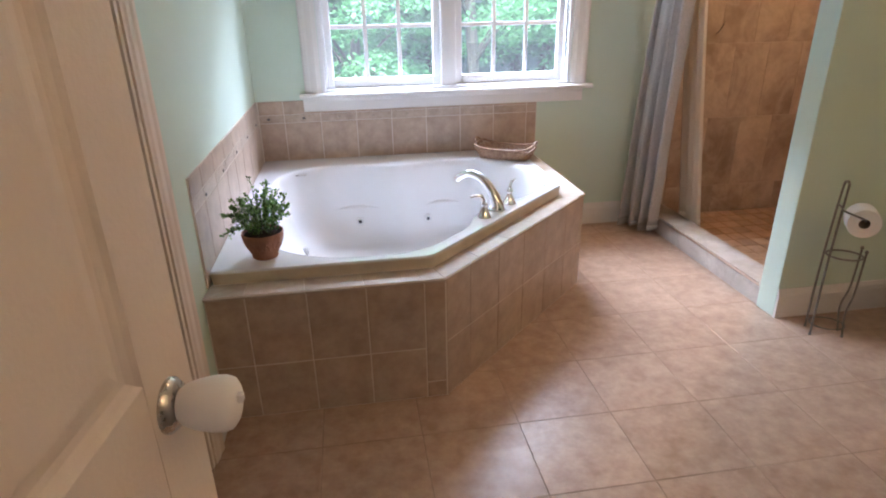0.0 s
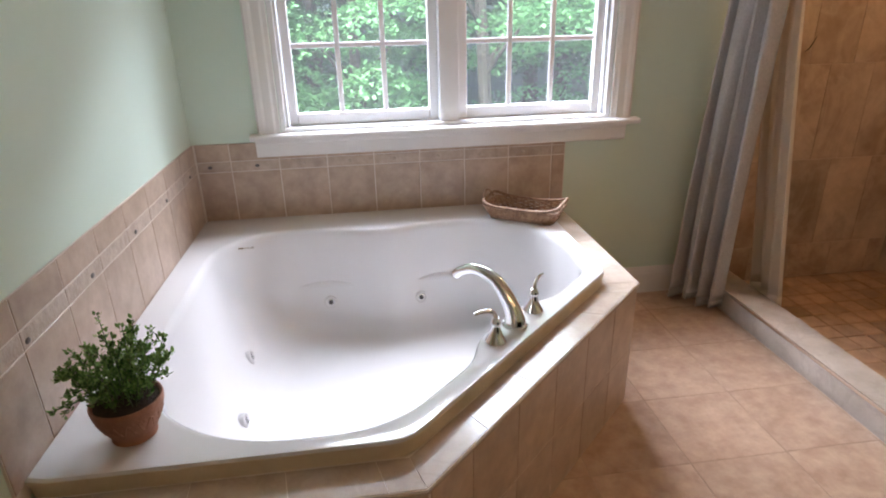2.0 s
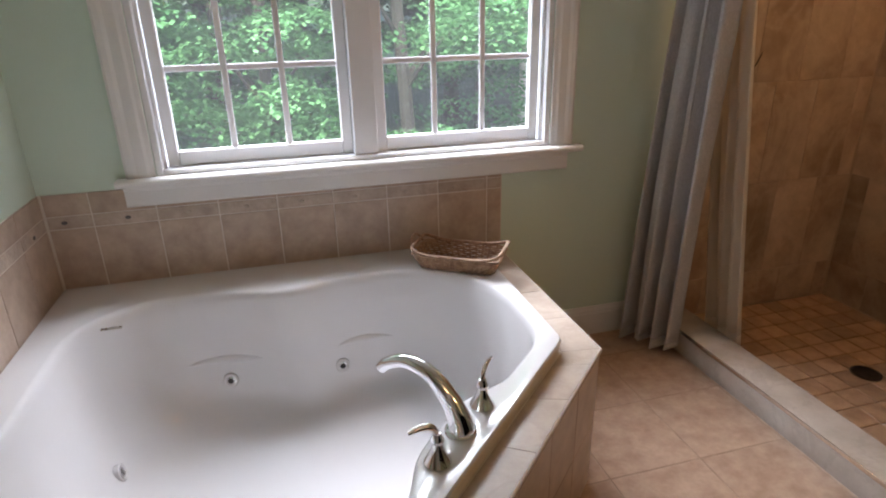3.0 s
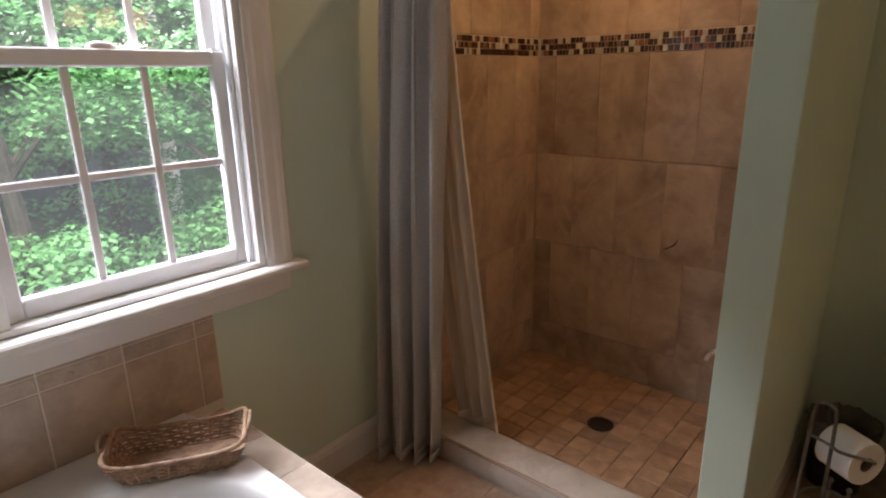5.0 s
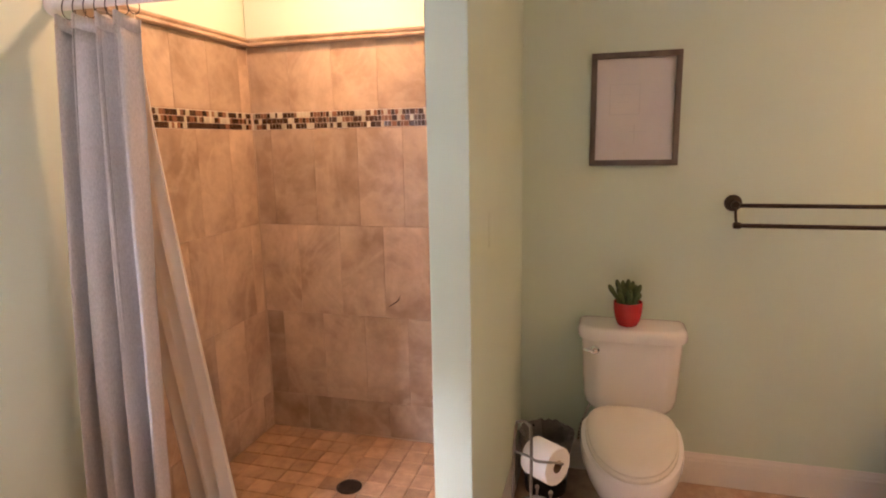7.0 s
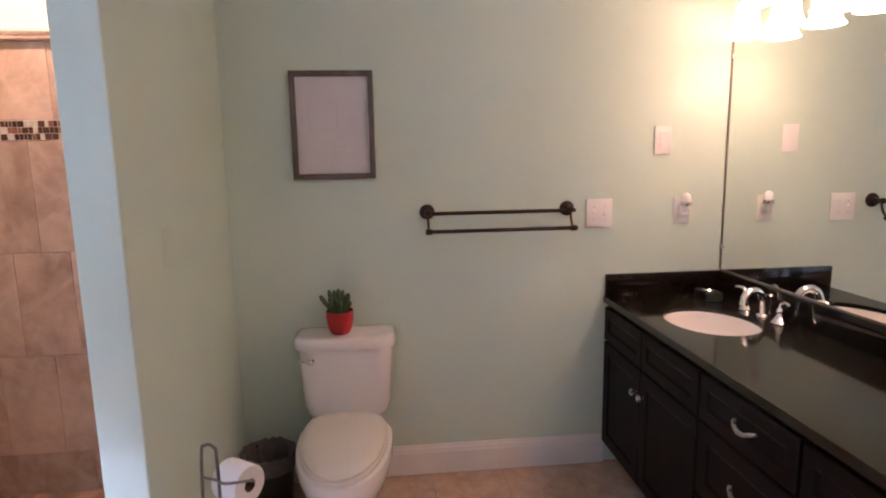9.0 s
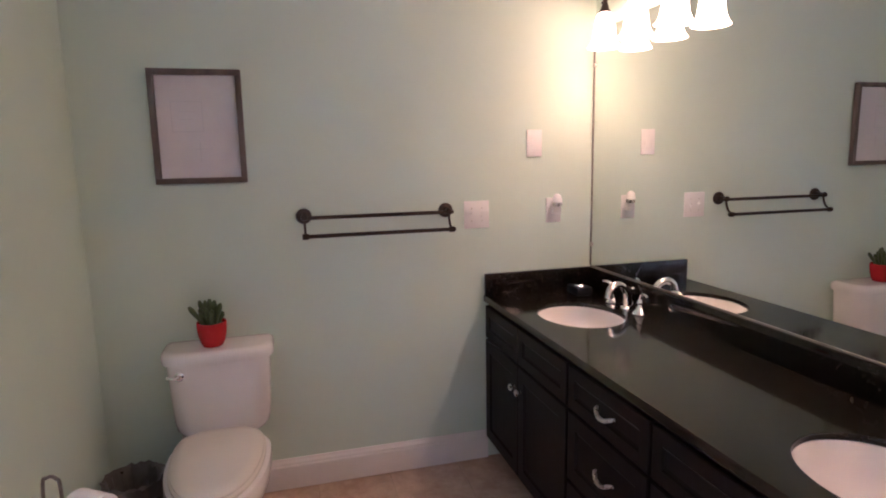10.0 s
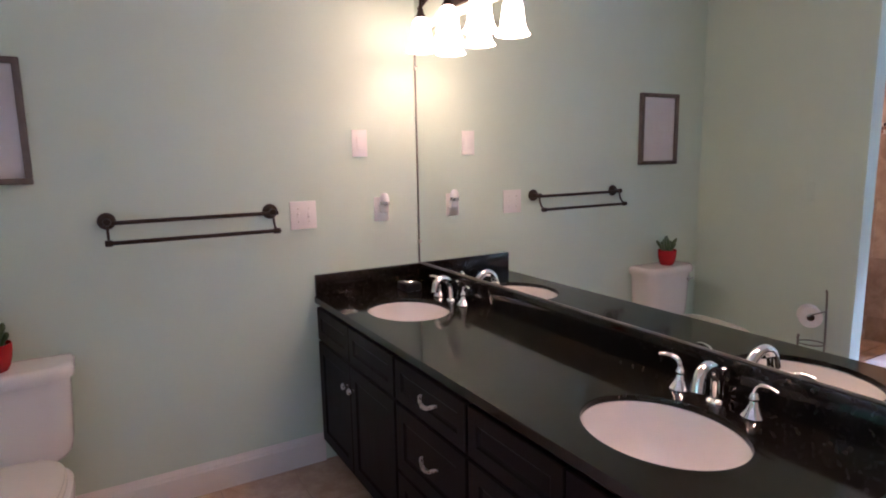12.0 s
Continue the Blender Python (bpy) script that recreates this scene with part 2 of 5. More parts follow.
PALEBARK = mat("pale_beech_bark", (0.42, 0.41, 0.38), (0.58, 0.57, 0.53), 10, 0.8, bump=0.3, bscale=20)
EARTH = mat("leaf_litter", (0.022, 0.045, 0.022), (0.05, 0.085, 0.04), 1.2, 0.95, bump=0.8, bscale=9, fine=0.3, fscale=14)
SIDING = mat("grey_siding", (0.50, 0.50, 0.48), (0.56, 0.56, 0.54), 3, 0.7)


# ---- mesh helpers ----
def box(bm, x0, x1, y0, y1, z0, z1, bevel=0.0, seg=2):
    m = Matrix.LocRotScale(((x0 + x1) / 2, (y0 + y1) / 2, (z0 + z1) / 2), None, (x1 - x0, y1 - y0, z1 - z0))
    made = bmesh.ops.create_cube(bm, size=1, matrix=m)
    if bevel:
        edges = list({e for v in made["verts"] for e in v.link_edges})
        bmesh.ops.bevel(bm, geom=edges, offset=bevel, segments=seg, affect="EDGES", profile=0.5)
    return bm


def boxes(*dims, bevel=0.0):
    bm = bmesh.new()
    for d in dims:
        box(bm, *d, bevel=bevel)
    return bm


def lathe(bm, prof, seg=32, m=Matrix(), cap=True):
    """A profile of (radius, height), turned round z."""
    rings = []
    for r, z in prof:
        if r <= 1e-6:
            rings.append([bm.verts.new(m @ Vector((0, 0, z)))])
        else:
            rings.append([bm.verts.new(m @ Vector((r * math.cos(2 * math.pi * i / seg), r * math.sin(2 * math.pi * i / seg), z))) for i in range(seg)])
    for a, b in zip(rings, rings[1:]):
        for i in range(seg):
            j = (i + 1) % seg
            q = [a[i % len(a)], a[j % len(a)], b[j % len(b)], b[i % len(b)]]
            q = [v for k, v in enumerate(q) if v not in q[:k]]
            if len(q) > 2:
                bm.faces.new(q)
    if cap:
        for ring, flip in ((rings[0], True), (rings[-1], False)):
            if len(ring) > 2:
                bm.faces.new(ring[::-1] if flip else ring)
    return bm


def smooth_line(pts, n=8, closed=False):
    p = [Vector(q) for q in pts]
    out = []
    count = len(p) if closed else len(p) - 1
    for i in range(count):
        a = p[i - 1] if (closed or i) else p[0]
        b, c = p[i], p[(i + 1) % len(p)]
        d = p[(i + 2) % len(p)] if (closed or i + 2 < len(p)) else p[-1]
        for k in range(n):
            t = k / n
            out.append(0.5 * ((2 * b) + (c - a) * t + (2 * a - 5 * b + 4 * c - d) * t * t + (3 * b - a - 3 * c + d) * t ** 3))
    if not closed:
        out.append(p[-1])
    return out


def tube(bm, pts, radius, seg=10, closed=False, flat=1.0):
    """A round bar along points; radius is a number or a function of the way along."""
    p = [Vector(q) for q in pts]
    n = len(p)
    rings, side = [], None
    for i in range(n):
        a = p[i - 1] if (i or closed) else p[0]
        b = p[(i + 1) % n] if (i + 1 < n or closed) else p[-1]
        d = (b - a).normalized()
        if side is None:
            side = d.orthogonal().normalized()
        side = (side - d * side.dot(d)).normalized()
        up = d.cross(side)
        r = radius(i / (n - 1)) if callable(radius) else radius
        rings.append([bm.verts.new(p[i] + side * (r * math.cos(2 * math.pi * k / seg)) + up * (flat * r * math.sin(2 * math.pi * k / seg))) for k in range(seg)])
    pairs = list(zip(rings, rings[1:])) + ([(rings[-1], rings[0])] if closed else [])
    for a, b in pairs:
        for k in range(seg):
            bm.faces.new((a[k], a[(k + 1) % seg], b[(k + 1) % seg], b[k]))
    if not closed:
        bm.faces.new(rings[0][::-1])
        bm.faces.new(rings[-1])
    return bm


def loft(bm, rings, cap=(True, True)):
    vs = [[bm.verts.new(q) for q in ring] for ring in rings]
    n = len(vs[0])
    for a, b in zip(vs, vs[1:]):
        for i in range(n):
            bm.faces.new((a[i], a[(i + 1) % n], b[(i + 1) % n], b[i]))
    if cap[0]:
        bm.faces.new(vs[0][::-1])
    if cap[1]:
        bm.faces.new(vs[-1])
    return bm


def run(bm, prof, a, b, out, up=(0, 0, 1)):
    """A moulding: profile of (out, up) carried from a to b."""
    a, b, out, up = Vector(a), Vector(b), Vector(out), Vector(up)
    loft(bm, [[e + out * u + up * v for u, v in prof] for e in (a, b)])
    bmesh.ops.recalc_face_normals(bm, faces=bm.faces)
    return bm


def rounded(corners, radii, per=10):
    """A polygon with rounded corners; every ring has the same count of points."""
    out, n = [], len(corners)
    for i in range(n):
        a, b, c = (Vector((*corners[k % n], 0)) for k in (i - 1, i, i + 1))
        u, v = (a - b).normalized(), (c - b).normalized()
        half = u.angle(v) / 2
        t = radii[i] / math.tan(half)
        s, e = b + u * t, b + v * t
        mid = b + (u + v).normalized() * (radii[i] / math.sin(half))
        a0, a1 = math.atan2(*(s - mid).yx), math.atan2(*(e - mid).yx)
        da = (a1 - a0 + math.pi) % (2 * math.pi) - math.pi
        out += [Vector((mid.x + radii[i] * math.cos(a0 + da * k / per), mid.y + radii[i] * math.sin(a0 + da * k / per), 0)) for k in range(per + 1)]
    return out


def resample(pts, n):
    """n points at even steps round a closed outline."""
    p = pts + [pts[0]]
    run_, total = [0.0], 0.0
    for a, b in zip(p, p[1:]):
        total += (b - a).length
        run_.append(total)
    out, k = [], 0
    for i in range(n):
        d = total * i / n
        while run_[k + 1] < d:
            k += 1
        f = (d - run_[k]) / max(1e-9, run_[k + 1] - run_[k])
        out.append(p[k].lerp(p[k + 1], f))
    return out


def ob_of(name, bm, material, smooth=False, parent=None, label="", fix=True):
    if fix:
        bmesh.ops.recalc_face_normals(bm, faces=bm.faces)
    me = bpy.data.meshes.new(name)
    bm.to_mesh(me)
    bm.free()
    for m in (material if isinstance(material, (list, tuple)) else (material,)):
        me.materials.append(m)
    if smooth:
        me.shade_smooth()
        me.set_sharp_from_angle(angle=radians(38))
    ob = new(name, me)
    ob.parent = parent
    return tagged(ob, label)


def part(name, bm, material, parent, label="", smooth=True):
    return ob_of(name, bm, material, smooth, parent, label)


def thing(name, label, category, group="", at=(0, 0, 0), turn=0):
    ob = new(name)
    ob.empty_display_size = 0.1
    ob.matrix_basis = pose(*at, 0, 0, turn)
    return tagged(ob, label, category, group)


def structure(name, bm, material, label, category, smooth=False):
    return tagged(ob_of(name, bm, material, smooth), label, category, kind="structure")


def piece(name, me, at, parent, turn=(0, 0, 0)):
    ob = new(name, me)
    ob.parent = parent
    ob.matrix_basis = pose(*at, *turn)
    return ob


TILES = {}


def tile_mesh(w, h, d, material, bevel=0.002):
    """A tile of width w and height h, d thick, its back at y = 0, facing -y, with eased edges."""
    key = (round(w, 3), round(h, 3), d, material.name)
    if key not in TILES:
        b = min(bevel, w / 4, h / 4)
        v = [(x, y, z) for y, e in ((0, 0), (-d + b, 0), (-d, b)) for x, z in ((e, e), (w - e, e), (w - e, h - e), (e, h - e))]
        f = [(0, 1, 2, 3)[::-1], (8, 9, 10, 11)]
        for r in (0, 4):
            f += [(r + i, r + (i + 1) % 4, r + 4 + (i + 1) % 4, r + 4 + i) for i in range(4)]
        me = bpy.data.meshes.new("tile")
        me.from_pydata(v, [], f)
        bm = bmesh.new()
        bm.from_mesh(me)
        bmesh.ops.recalc_face_normals(bm, faces=bm.faces)
        bm.to_mesh(me)
        bm.free()
        me.materials.append(material)
        TILES[key] = me
    return TILES[key]

# ---- the large structure ----
WX, EX, NY, SY, TOP = -0.53, 2.94, 3.53, -0.125, 2.60
PX0, PY0, PY1 = 1.89, 2.145, 2.265
WIN = (-0.146, 1.345, 0.925, 2.20)
DOOR = (-0.385, 0.47, 2.05)
CLO = (0.84, 1.604, 2.05)
floor = structure("floor", boxes((WX - 0.12, EX + 0.12, SY - 0.12, NY + 0.17, -0.12, -0.0014)), GROUT, "beige ceramic tile floor with thin brown grout joints", "floor")
wall_n = structure("wall_north", boxes((WX - 0.12, WIN[0], NY, NY + 0.17, 0, TOP), (WIN[1], EX + 0.12, NY, NY + 0.17, 0, TOP),
                   (WIN[0], WIN[1], NY, NY + 0.17, 0, WIN[2]), (WIN[0], WIN[1], NY, NY + 0.17, WIN[3], TOP)), PAINT, "mint green painted wall with a double window over the tub", "wall")
wall_w = structure("wall_west", boxes((WX - 0.12, WX, SY, CLO[0], 0, TOP), (WX - 0.12, WX, CLO[1], NY, 0, TOP), (WX - 0.12, WX, CLO[0], CLO[1], CLO[2], TOP)),
                   PAINT, "mint green painted wall with a closet doorway", "wall")
wall_e = structure("wall_east", boxes((EX, EX + 0.12, SY, NY, 0, TOP)), PAINT, "mint green painted wall behind the toilet", "wall")
wall_s = structure("wall_south", boxes((WX - 0.12, DOOR[0], SY - 0.12, SY, 0, TOP), (DOOR[1], EX + 0.12, SY - 0.12, SY, 0, TOP), (DOOR[0], DOOR[1], SY - 0.12, SY, DOOR[2], TOP)),
                   PAINT, "mint green painted wall behind the vanity", "wall")
wall_p = structure("wall_partition", boxes((PX0, EX, PY0, PY1, 0, TOP), bevel=0.004), PAINT, "mint green stub wall between toilet and shower", "wall")
structure("ceiling", boxes((WX - 0.12, EX + 0.12, SY - 0.12, NY + 0.17, TOP, TOP + 0.15)), CEIL, "white painted ceiling", "ceiling")

# unseen room behind the entry, added to shut out daylight; the closet, closed with plain walls
structure("floor_bedroom", boxes((-2.6, 3.06, -3.4, SY - 0.12, -0.12, -0.002)), CARPET, "tan carpet added for the unseen room behind the entry", "floor")
structure("wall_bedroom", boxes((-2.7, -2.6, -3.4, SY - 0.12, 0, TOP), (3.06, 3.16, -3.4, SY - 0.12, 0, TOP), (-2.7, 3.16, -3.5, -3.4, 0, TOP)), CLOSETP, "plain painted wall added to close the unseen room behind the entry", "wall")
structure("ceiling_bedroom", boxes((-2.7, 3.16, -3.5, SY - 0.12, TOP, TOP + 0.15)), CEIL, "white painted ceiling added to close the unseen room behind the entry", "ceiling")
structure("floor_closet", boxes((-2.1, WX - 0.12, 0.2, 2.75, -0.12, -0.002)), CARPET, "brown carpet inside the closet", "floor")
structure("wall_closet", boxes((-2.2, -2.1, 0.2, 2.75, 0, TOP), (-2.2, WX - 0.12, 0.1, 0.2, 0, TOP), (-2.2, WX - 0.12, 2.75, 2.85, 0, TOP)), CLOSETP, "plain painted closet wall", "wall")
structure("ceiling_closet", boxes((-2.2, WX - 0.12, 0.1, 2.85, TOP, TOP + 0.15)), CEIL, "white closet ceiling", "ceiling")

# baseboards and casings
BASE = [(0, 0), (0.014, 0), (0.014, 0.108), (0.011, 0.117), (0.011, 0.124), (0.006, 0.136), (0.004, 0.145), (0, 0.145)]
for a, b, out, lab in (((EX, 0.44, 0), (EX, PY0, 0), (-1, 0, 0), "white moulded baseboard behind the toilet"),
                       ((EX - 0.014, PY0, 0), (PX0 + 0.001, PY0, 0), (0, -1, 0), "white moulded baseboard along the stub wall"),
                       ((1.14, NY, 0), (1.895, NY, 0), (0, -1, 0), "white moulded baseboard beside the tub"),
                       ((WX, 1.695, 0), (WX, 1.832, 0), (1, 0, 0), "white moulded baseboard between casing and tub"),
                       ((DOOR[1] + 0.08, SY, 0), (0.735, SY, 0), (0, 1, 0), "white moulded baseboard beside the vanity")):
    structure("baseboard", run(bmesh.new(), BASE, a, b, out), WHITE, lab, "baseboard")
CASE = [(0, 0), (0, 0.010), (0.012, 0.012), (0.020, 0.016), (0.045, 0.016), (0.055, 0.020), (0.068, 0.021), (0.075, 0.016), (0.075, 0)]


def casing(bm, a, b, side, out, wide=1.0):
    """Moulded casing from a to b; side: away from the opening, out: from the wall."""
    side, out = Vector(side), Vector(out)
    loft(bm, [[Vector(e) + side * u * wide + out * v for u, v in CASE] for e in (a, b)])


bm = bmesh.new()
casing(bm, (WX, CLO[1] + 0.004, 0), (WX, CLO[1] + 0.004, CLO[2] + 0.084), (0, 1, 0), (1, 0, 0), 1.14)
casing(bm, (WX, CLO[0] - 0.004, 0), (WX, CLO[0] - 0.004, CLO[2] + 0.084), (0, -1, 0), (1, 0, 0), 1.14)
casing(bm, (WX, CLO[0] - 0.088, CLO[2]), (WX, CLO[1] + 0.088, CLO[2]), (0, 0, 1), (1, 0, 0), 1.12)
structure("trim_closet", bm, DOORP, "cream moulded casing round the closet doorway", "door casing")
closet_jamb = structure("door_frame_closet", boxes((WX - 0.13, WX + 0.004, CLO[1] - 0.018, CLO[1] + 0.002, 0, CLO[2]), (WX - 0.13, WX + 0.004, CLO[0] - 0.002, CLO[0] + 0.018, 0, CLO[2]),
                        (WX - 0.13, WX + 0.004, CLO[0] + 0.018, CLO[1] - 0.018, CLO[2] - 0.018, CLO[2]), (WX - 0.085, WX - 0.05, CLO[1] - 0.030, CLO[1] - 0.018, 0, CLO[2] - 0.018),
                        (WX - 0.085, WX - 0.05, CLO[0] + 0.018, CLO[0] + 0.030, 0, CLO[2] - 0.018)), DOORP, "cream door jamb of the closet with a strike plate", "door frame")
part("strike_plate", boxes((WX - 0.122, WX - 0.092, CLO[1] - 0.0205, CLO[1] - 0.017, 0.905, 0.965), bevel=0.001), DRAINM, closet_jamb, "dark metal strike plate")
bm = bmesh.new()
for s, x in ((-1, DOOR[0] - 0.004), (1, DOOR[1] + 0.004)):
    casing(bm, (x, SY, 0), (x, SY, DOOR[2] + 0.075), (s, 0, 0), (0, 1, 0))
casing(bm, (DOOR[0] - 0.079, SY, DOOR[2]), (DOOR[1] + 0.079, SY, DOOR[2]), (0, 0, 1), (0, 1, 0))
structure("trim_entry", bm, DOORP, "cream moulded casing round the entry doorway", "door casing")

# window: two double-hung units in one opening
window = tagged(new("window_1"), "white double-hung twin window with grilles, daylight woods outside", "window", kind="structure")
x0, x1, z0, z1 = WIN
bm = bmesh.new()
for d in ((x0, x0 + 0.022, NY, NY + 0.17, z0, z1), (x1 - 0.022, x1, NY, NY + 0.17, z0, z1), (x0 + 0.022, x1 - 0.022, NY, NY + 0.17, z1 - 0.022, z1),
          (x0 + 0.022, x1 - 0.022, NY + 0.002, NY + 0.17, z0 + 0.0005, z0 + 0.018), (0.553, 0.641, NY + 0.012, NY + 0.17, z0 + 0.018, z1 - 0.022),
          (x0 + 0.022, x0 + 0.034, NY + 0.028, NY + 0.044, z0 + 0.018, z1 - 0.022), (x1 - 0.034, x1 - 0.022, NY + 0.028, NY + 0.044, z0 + 0.018, z1 - 0.022)):
    box(bm, *d, bevel=0.002, seg=1)
part("window_frame", bm, VINYL, window, smooth=False)
part("window_sill", run(bmesh.new(), [(0, 0), (0.050, 0), (0.056, 0.006), (0.056, 0.018), (0.050, 0.024), (-0.03, 0.024), (-0.03, 0.0)], (x0 - 0.128, NY, z0 - 0.024), (x1 + 0.13, NY, z0 - 0.024), (0, -1, 0)),
     WHITE, window, "white painted window stool", smooth=False)
part("apron", run(bmesh.new(), [(0, 0), (0.014, 0), (0.018, 0.006), (0.018, 0.055), (0.024, 0.066), (0.024, 0.076), (0, 0.076)], (x0 - 0.112, NY, z0 - 0.1), (x1 + 0.078, NY, z0 - 0.1), (0, -1, 0)),
     WHITE, window, "white painted apron under the stool", smooth=False)
bm = bmesh.new()
for s, x in ((-1, x0 - 0.002), (1, x1 + 0.002)):
    loft(bm, [[Vector((x + s * u * 1.26, NY - v, z)) for u, v in CASE] for z in (z0, z1 + 0.09)])
loft(bm, [[Vector((x, NY - v, z1 + 0.002 + u * 1.2)) for u, v in CASE] for x in (x0 - 0.096, x1 + 0.096)])
part("casing", bm, WHITE, window, "white moulded window casing", smooth=False)


def sash(xa, xb, za, zb, y, stile, bottom, head):
    """One sash: rails and stiles, glass and a grille of three by two."""
    bm = bmesh.new()
    for d in ((xa, xa + stile, y, y + 0.034, za, zb), (xb - stile, xb, y, y + 0.034, za, zb), (xa + stile, xb - stile, y, y + 0.034, za, za + bottom), (xa + stile, xb - stile, y, y + 0.034, zb - head, zb)):
        box(bm, *d, bevel=0.004, seg=1)
    s = part("sash", bm, VINYL, window, smooth=False)
    gx0, gx1, gz0, gz1 = xa + stile, xb - stile, za + bottom, zb - head
    bm = bmesh.new()
    for i in (1, 2):
        gx = gx0 + (gx1 - gx0) * i / 3
        box(bm, gx - 0.011, gx + 0.011, y + 0.012, y + 0.022, gz0, gz1, bevel=0.003, seg=1)
    gz = (gz0 + gz1) / 2
    for i in range(3):
        w = (gx1 - gx0) / 3
        box(bm, gx0 + w * i + (0.011 if i else 0), gx0 + w * (i + 1) - (0.011 if i < 2 else 0), y + 0.0125, y + 0.0215, gz - 0.011, gz + 0.011, bevel=0.003, seg=1)
    part("grille", bm, VINYL, s, smooth=False)
    p = part("pane", boxes((gx0, gx1, y + 0.026, y + 0.030, gz0, gz1)), PANE, s, "clear window glass", smooth=False)
    p.visible_shadow = False


for xa, xb in ((x0 + 0.034, 0.551), (0.643, x1 - 0.034)):
    sash(xa, xb, z0 + 0.0185, 1.602, NY + 0.048, 0.040, 0.052, 0.045)
    sash(xa, xb, 1.556, z1 - 0.022, NY + 0.084, 0.040, 0.045, 0.045)
    mid = (xa + xb) / 2
    bm = loft(bmesh.new(), [[Vector((mid + 0.038 * k * math.cos(2 * math.pi * i / 24), NY + 0.066 + 0.013 * k * math.sin(2 * math.pi * i / 24), z)) for i in range(24)]
                            for k, z in ((1.0, 1.602), (1.0, 1.606), (0.86, 1.613), (0.6, 1.618), (0.25, 1.620))])
    part("sash_lock", bm, VINYL, window, "white sash lock")
    for lx in (xa + 0.020, xb - 0.020):
        part("tilt_latch", boxes((lx - 0.016, lx + 0.016, NY + 0.054, NY + 0.074, 1.602, 1.607), bevel=0.0015), VINYL, window, smooth=False)

# fabric blinds drawn half up at the head of the window, one to each unit
LINEN = mat("cream_blind_fabric", (0.62, 0.52, 0.42), (0.70, 0.60, 0.50), 30, 0.9, bump=0.15, bscale=200, fine=0.05)
HEM = mat("tan_blind_hem", (0.42, 0.27, 0.175), (0.50, 0.335, 0.225), 60, 0.8, bump=0.15, bscale=200, fine=0.08)
BLIND = 1.816
for xa, xb in ((x0 + 0.024, 0.592), (0.602, x1 - 0.024)):
    blind = thing("window_blind", "cream fabric blind with a tan hem drawn half up", "blind", "window blinds")
    part("head_rail", boxes((xa, xb, NY - 0.004, NY + 0.011, z1 - 0.060, z1 - 0.024), bevel=0.003), WHITE, blind)
    part("fabric", boxes((xa + 0.002, xb - 0.002, NY + 0.003, NY + 0.007, BLIND + 0.062, z1 - 0.0605)), LINEN, blind, smooth=False)
    part("hem", boxes((xa + 0.001, xb - 0.001, NY + 0.0, NY + 0.010, BLIND, BLIND + 0.0615), bevel=0.003), HEM, blind, "tan hem bar")

# the open entry door, swung against the west side
entry = tagged(new("door_1"), "cream six-panel door standing open, knob with a white child cover", "door", kind="structure")
entry.matrix_basis = pose(-0.362, -0.098, 0.008, 0, 0, 83.0)
LW, LH = 0.795, 2.03
bm = bmesh.new()
cols, rows = ((0.115, 0.35), (0.445, 0.68)), ((0.22, 0.82), (1.0, 1.60), (1.71, 1.92))
for xa, xb in ((0, 0.115), (0.35, 0.445), (0.68, LW)):
    box(bm, xa, xb, -0.035, 0, 0, LH, bevel=0.0015, seg=1)
for za, zb in ((0, 0.22), (0.82, 1.0), (1.60, 1.71), (1.92, LH)):
    for xa, xb in cols:
        box(bm, xa, xb, -0.035, 0, za, zb)
part("leaf", bm, DOORP, entry, smooth=False)
for xa, xb in cols:
    for za, zb in rows:
        rings = [[Vector((x, y, z)) for x, z in ((xa + e, za + e), (xb - e, za + e), (xb - e, zb - e), (xa + e, zb - e))]
                 for e, y in ((0, -0.0352), (0.006, -0.031), (0.016, -0.027), (0.026, -0.0265), (0.045, -0.031), (0.05, -0.0315))]
        part("panel", loft(bmesh.new(), [[Vector((q.x, -0.006, q.z)) for q in rings[0]]] + rings), DOORP, entry, smooth=False)
KM = pose(0.725, -0.035, 0.942, 90, 0, 0)
part("rosette", lathe(bmesh.new(), [(0.034, 0), (0.034, 0.004), (0.029, 0.010), (0.016, 0.013), (0.013, 0.030), (0.0, 0.030)], 32, KM), NICKEL, entry, "brushed nickel knob rosette")
cover = part("knob_cover", lathe(bmesh.new(), [(0.020, 0.014), (0.025, 0.020), (0.030, 0.034), (0.0335, 0.052), (0.034, 0.066), (0.031, 0.075), (0.024, 0.080), (0.012, 0.082), (0, 0.082)], 32, KM), PLATEP, entry, "white plastic child-proof knob cover")
part("tab", boxes((0.720, 0.730, -0.124, -0.115, 0.944, 0.955), bevel=0.002), PLATEP, cover)

# ---- outdoors ----
bm = bmesh.new()
gx, gy = [-400, -120, -60, -30, -15, 0, 15, 30, 60, 120, 400], [-400, -60, 3.9, 9, 14, 20, 30, 45, 90, 400]
grid = [[bm.verts.new((x, y, -2.6 + 0.16 * max(0, min(y, 60) - 9))) for x in gx] for y in gy]
for ra, rb in zip(grid, grid[1:]):
    for i in range(len(gx) - 1):
        bm.faces.new((ra[i], ra[i + 1], rb[i + 1], rb[i]))
tagged(ob_of("ground", bm, EARTH), "dark wooded ground strewn with leaf litter", "ground", kind="structure")
structure("wall_house", boxes((-4, 6, -4, SY - 3.4, -2.8, 0), (-4, 6, NY + 0.16, NY + 0.172, -2.8, -0.12)), SIDING, "grey siding of the house below the bathroom", "wall")


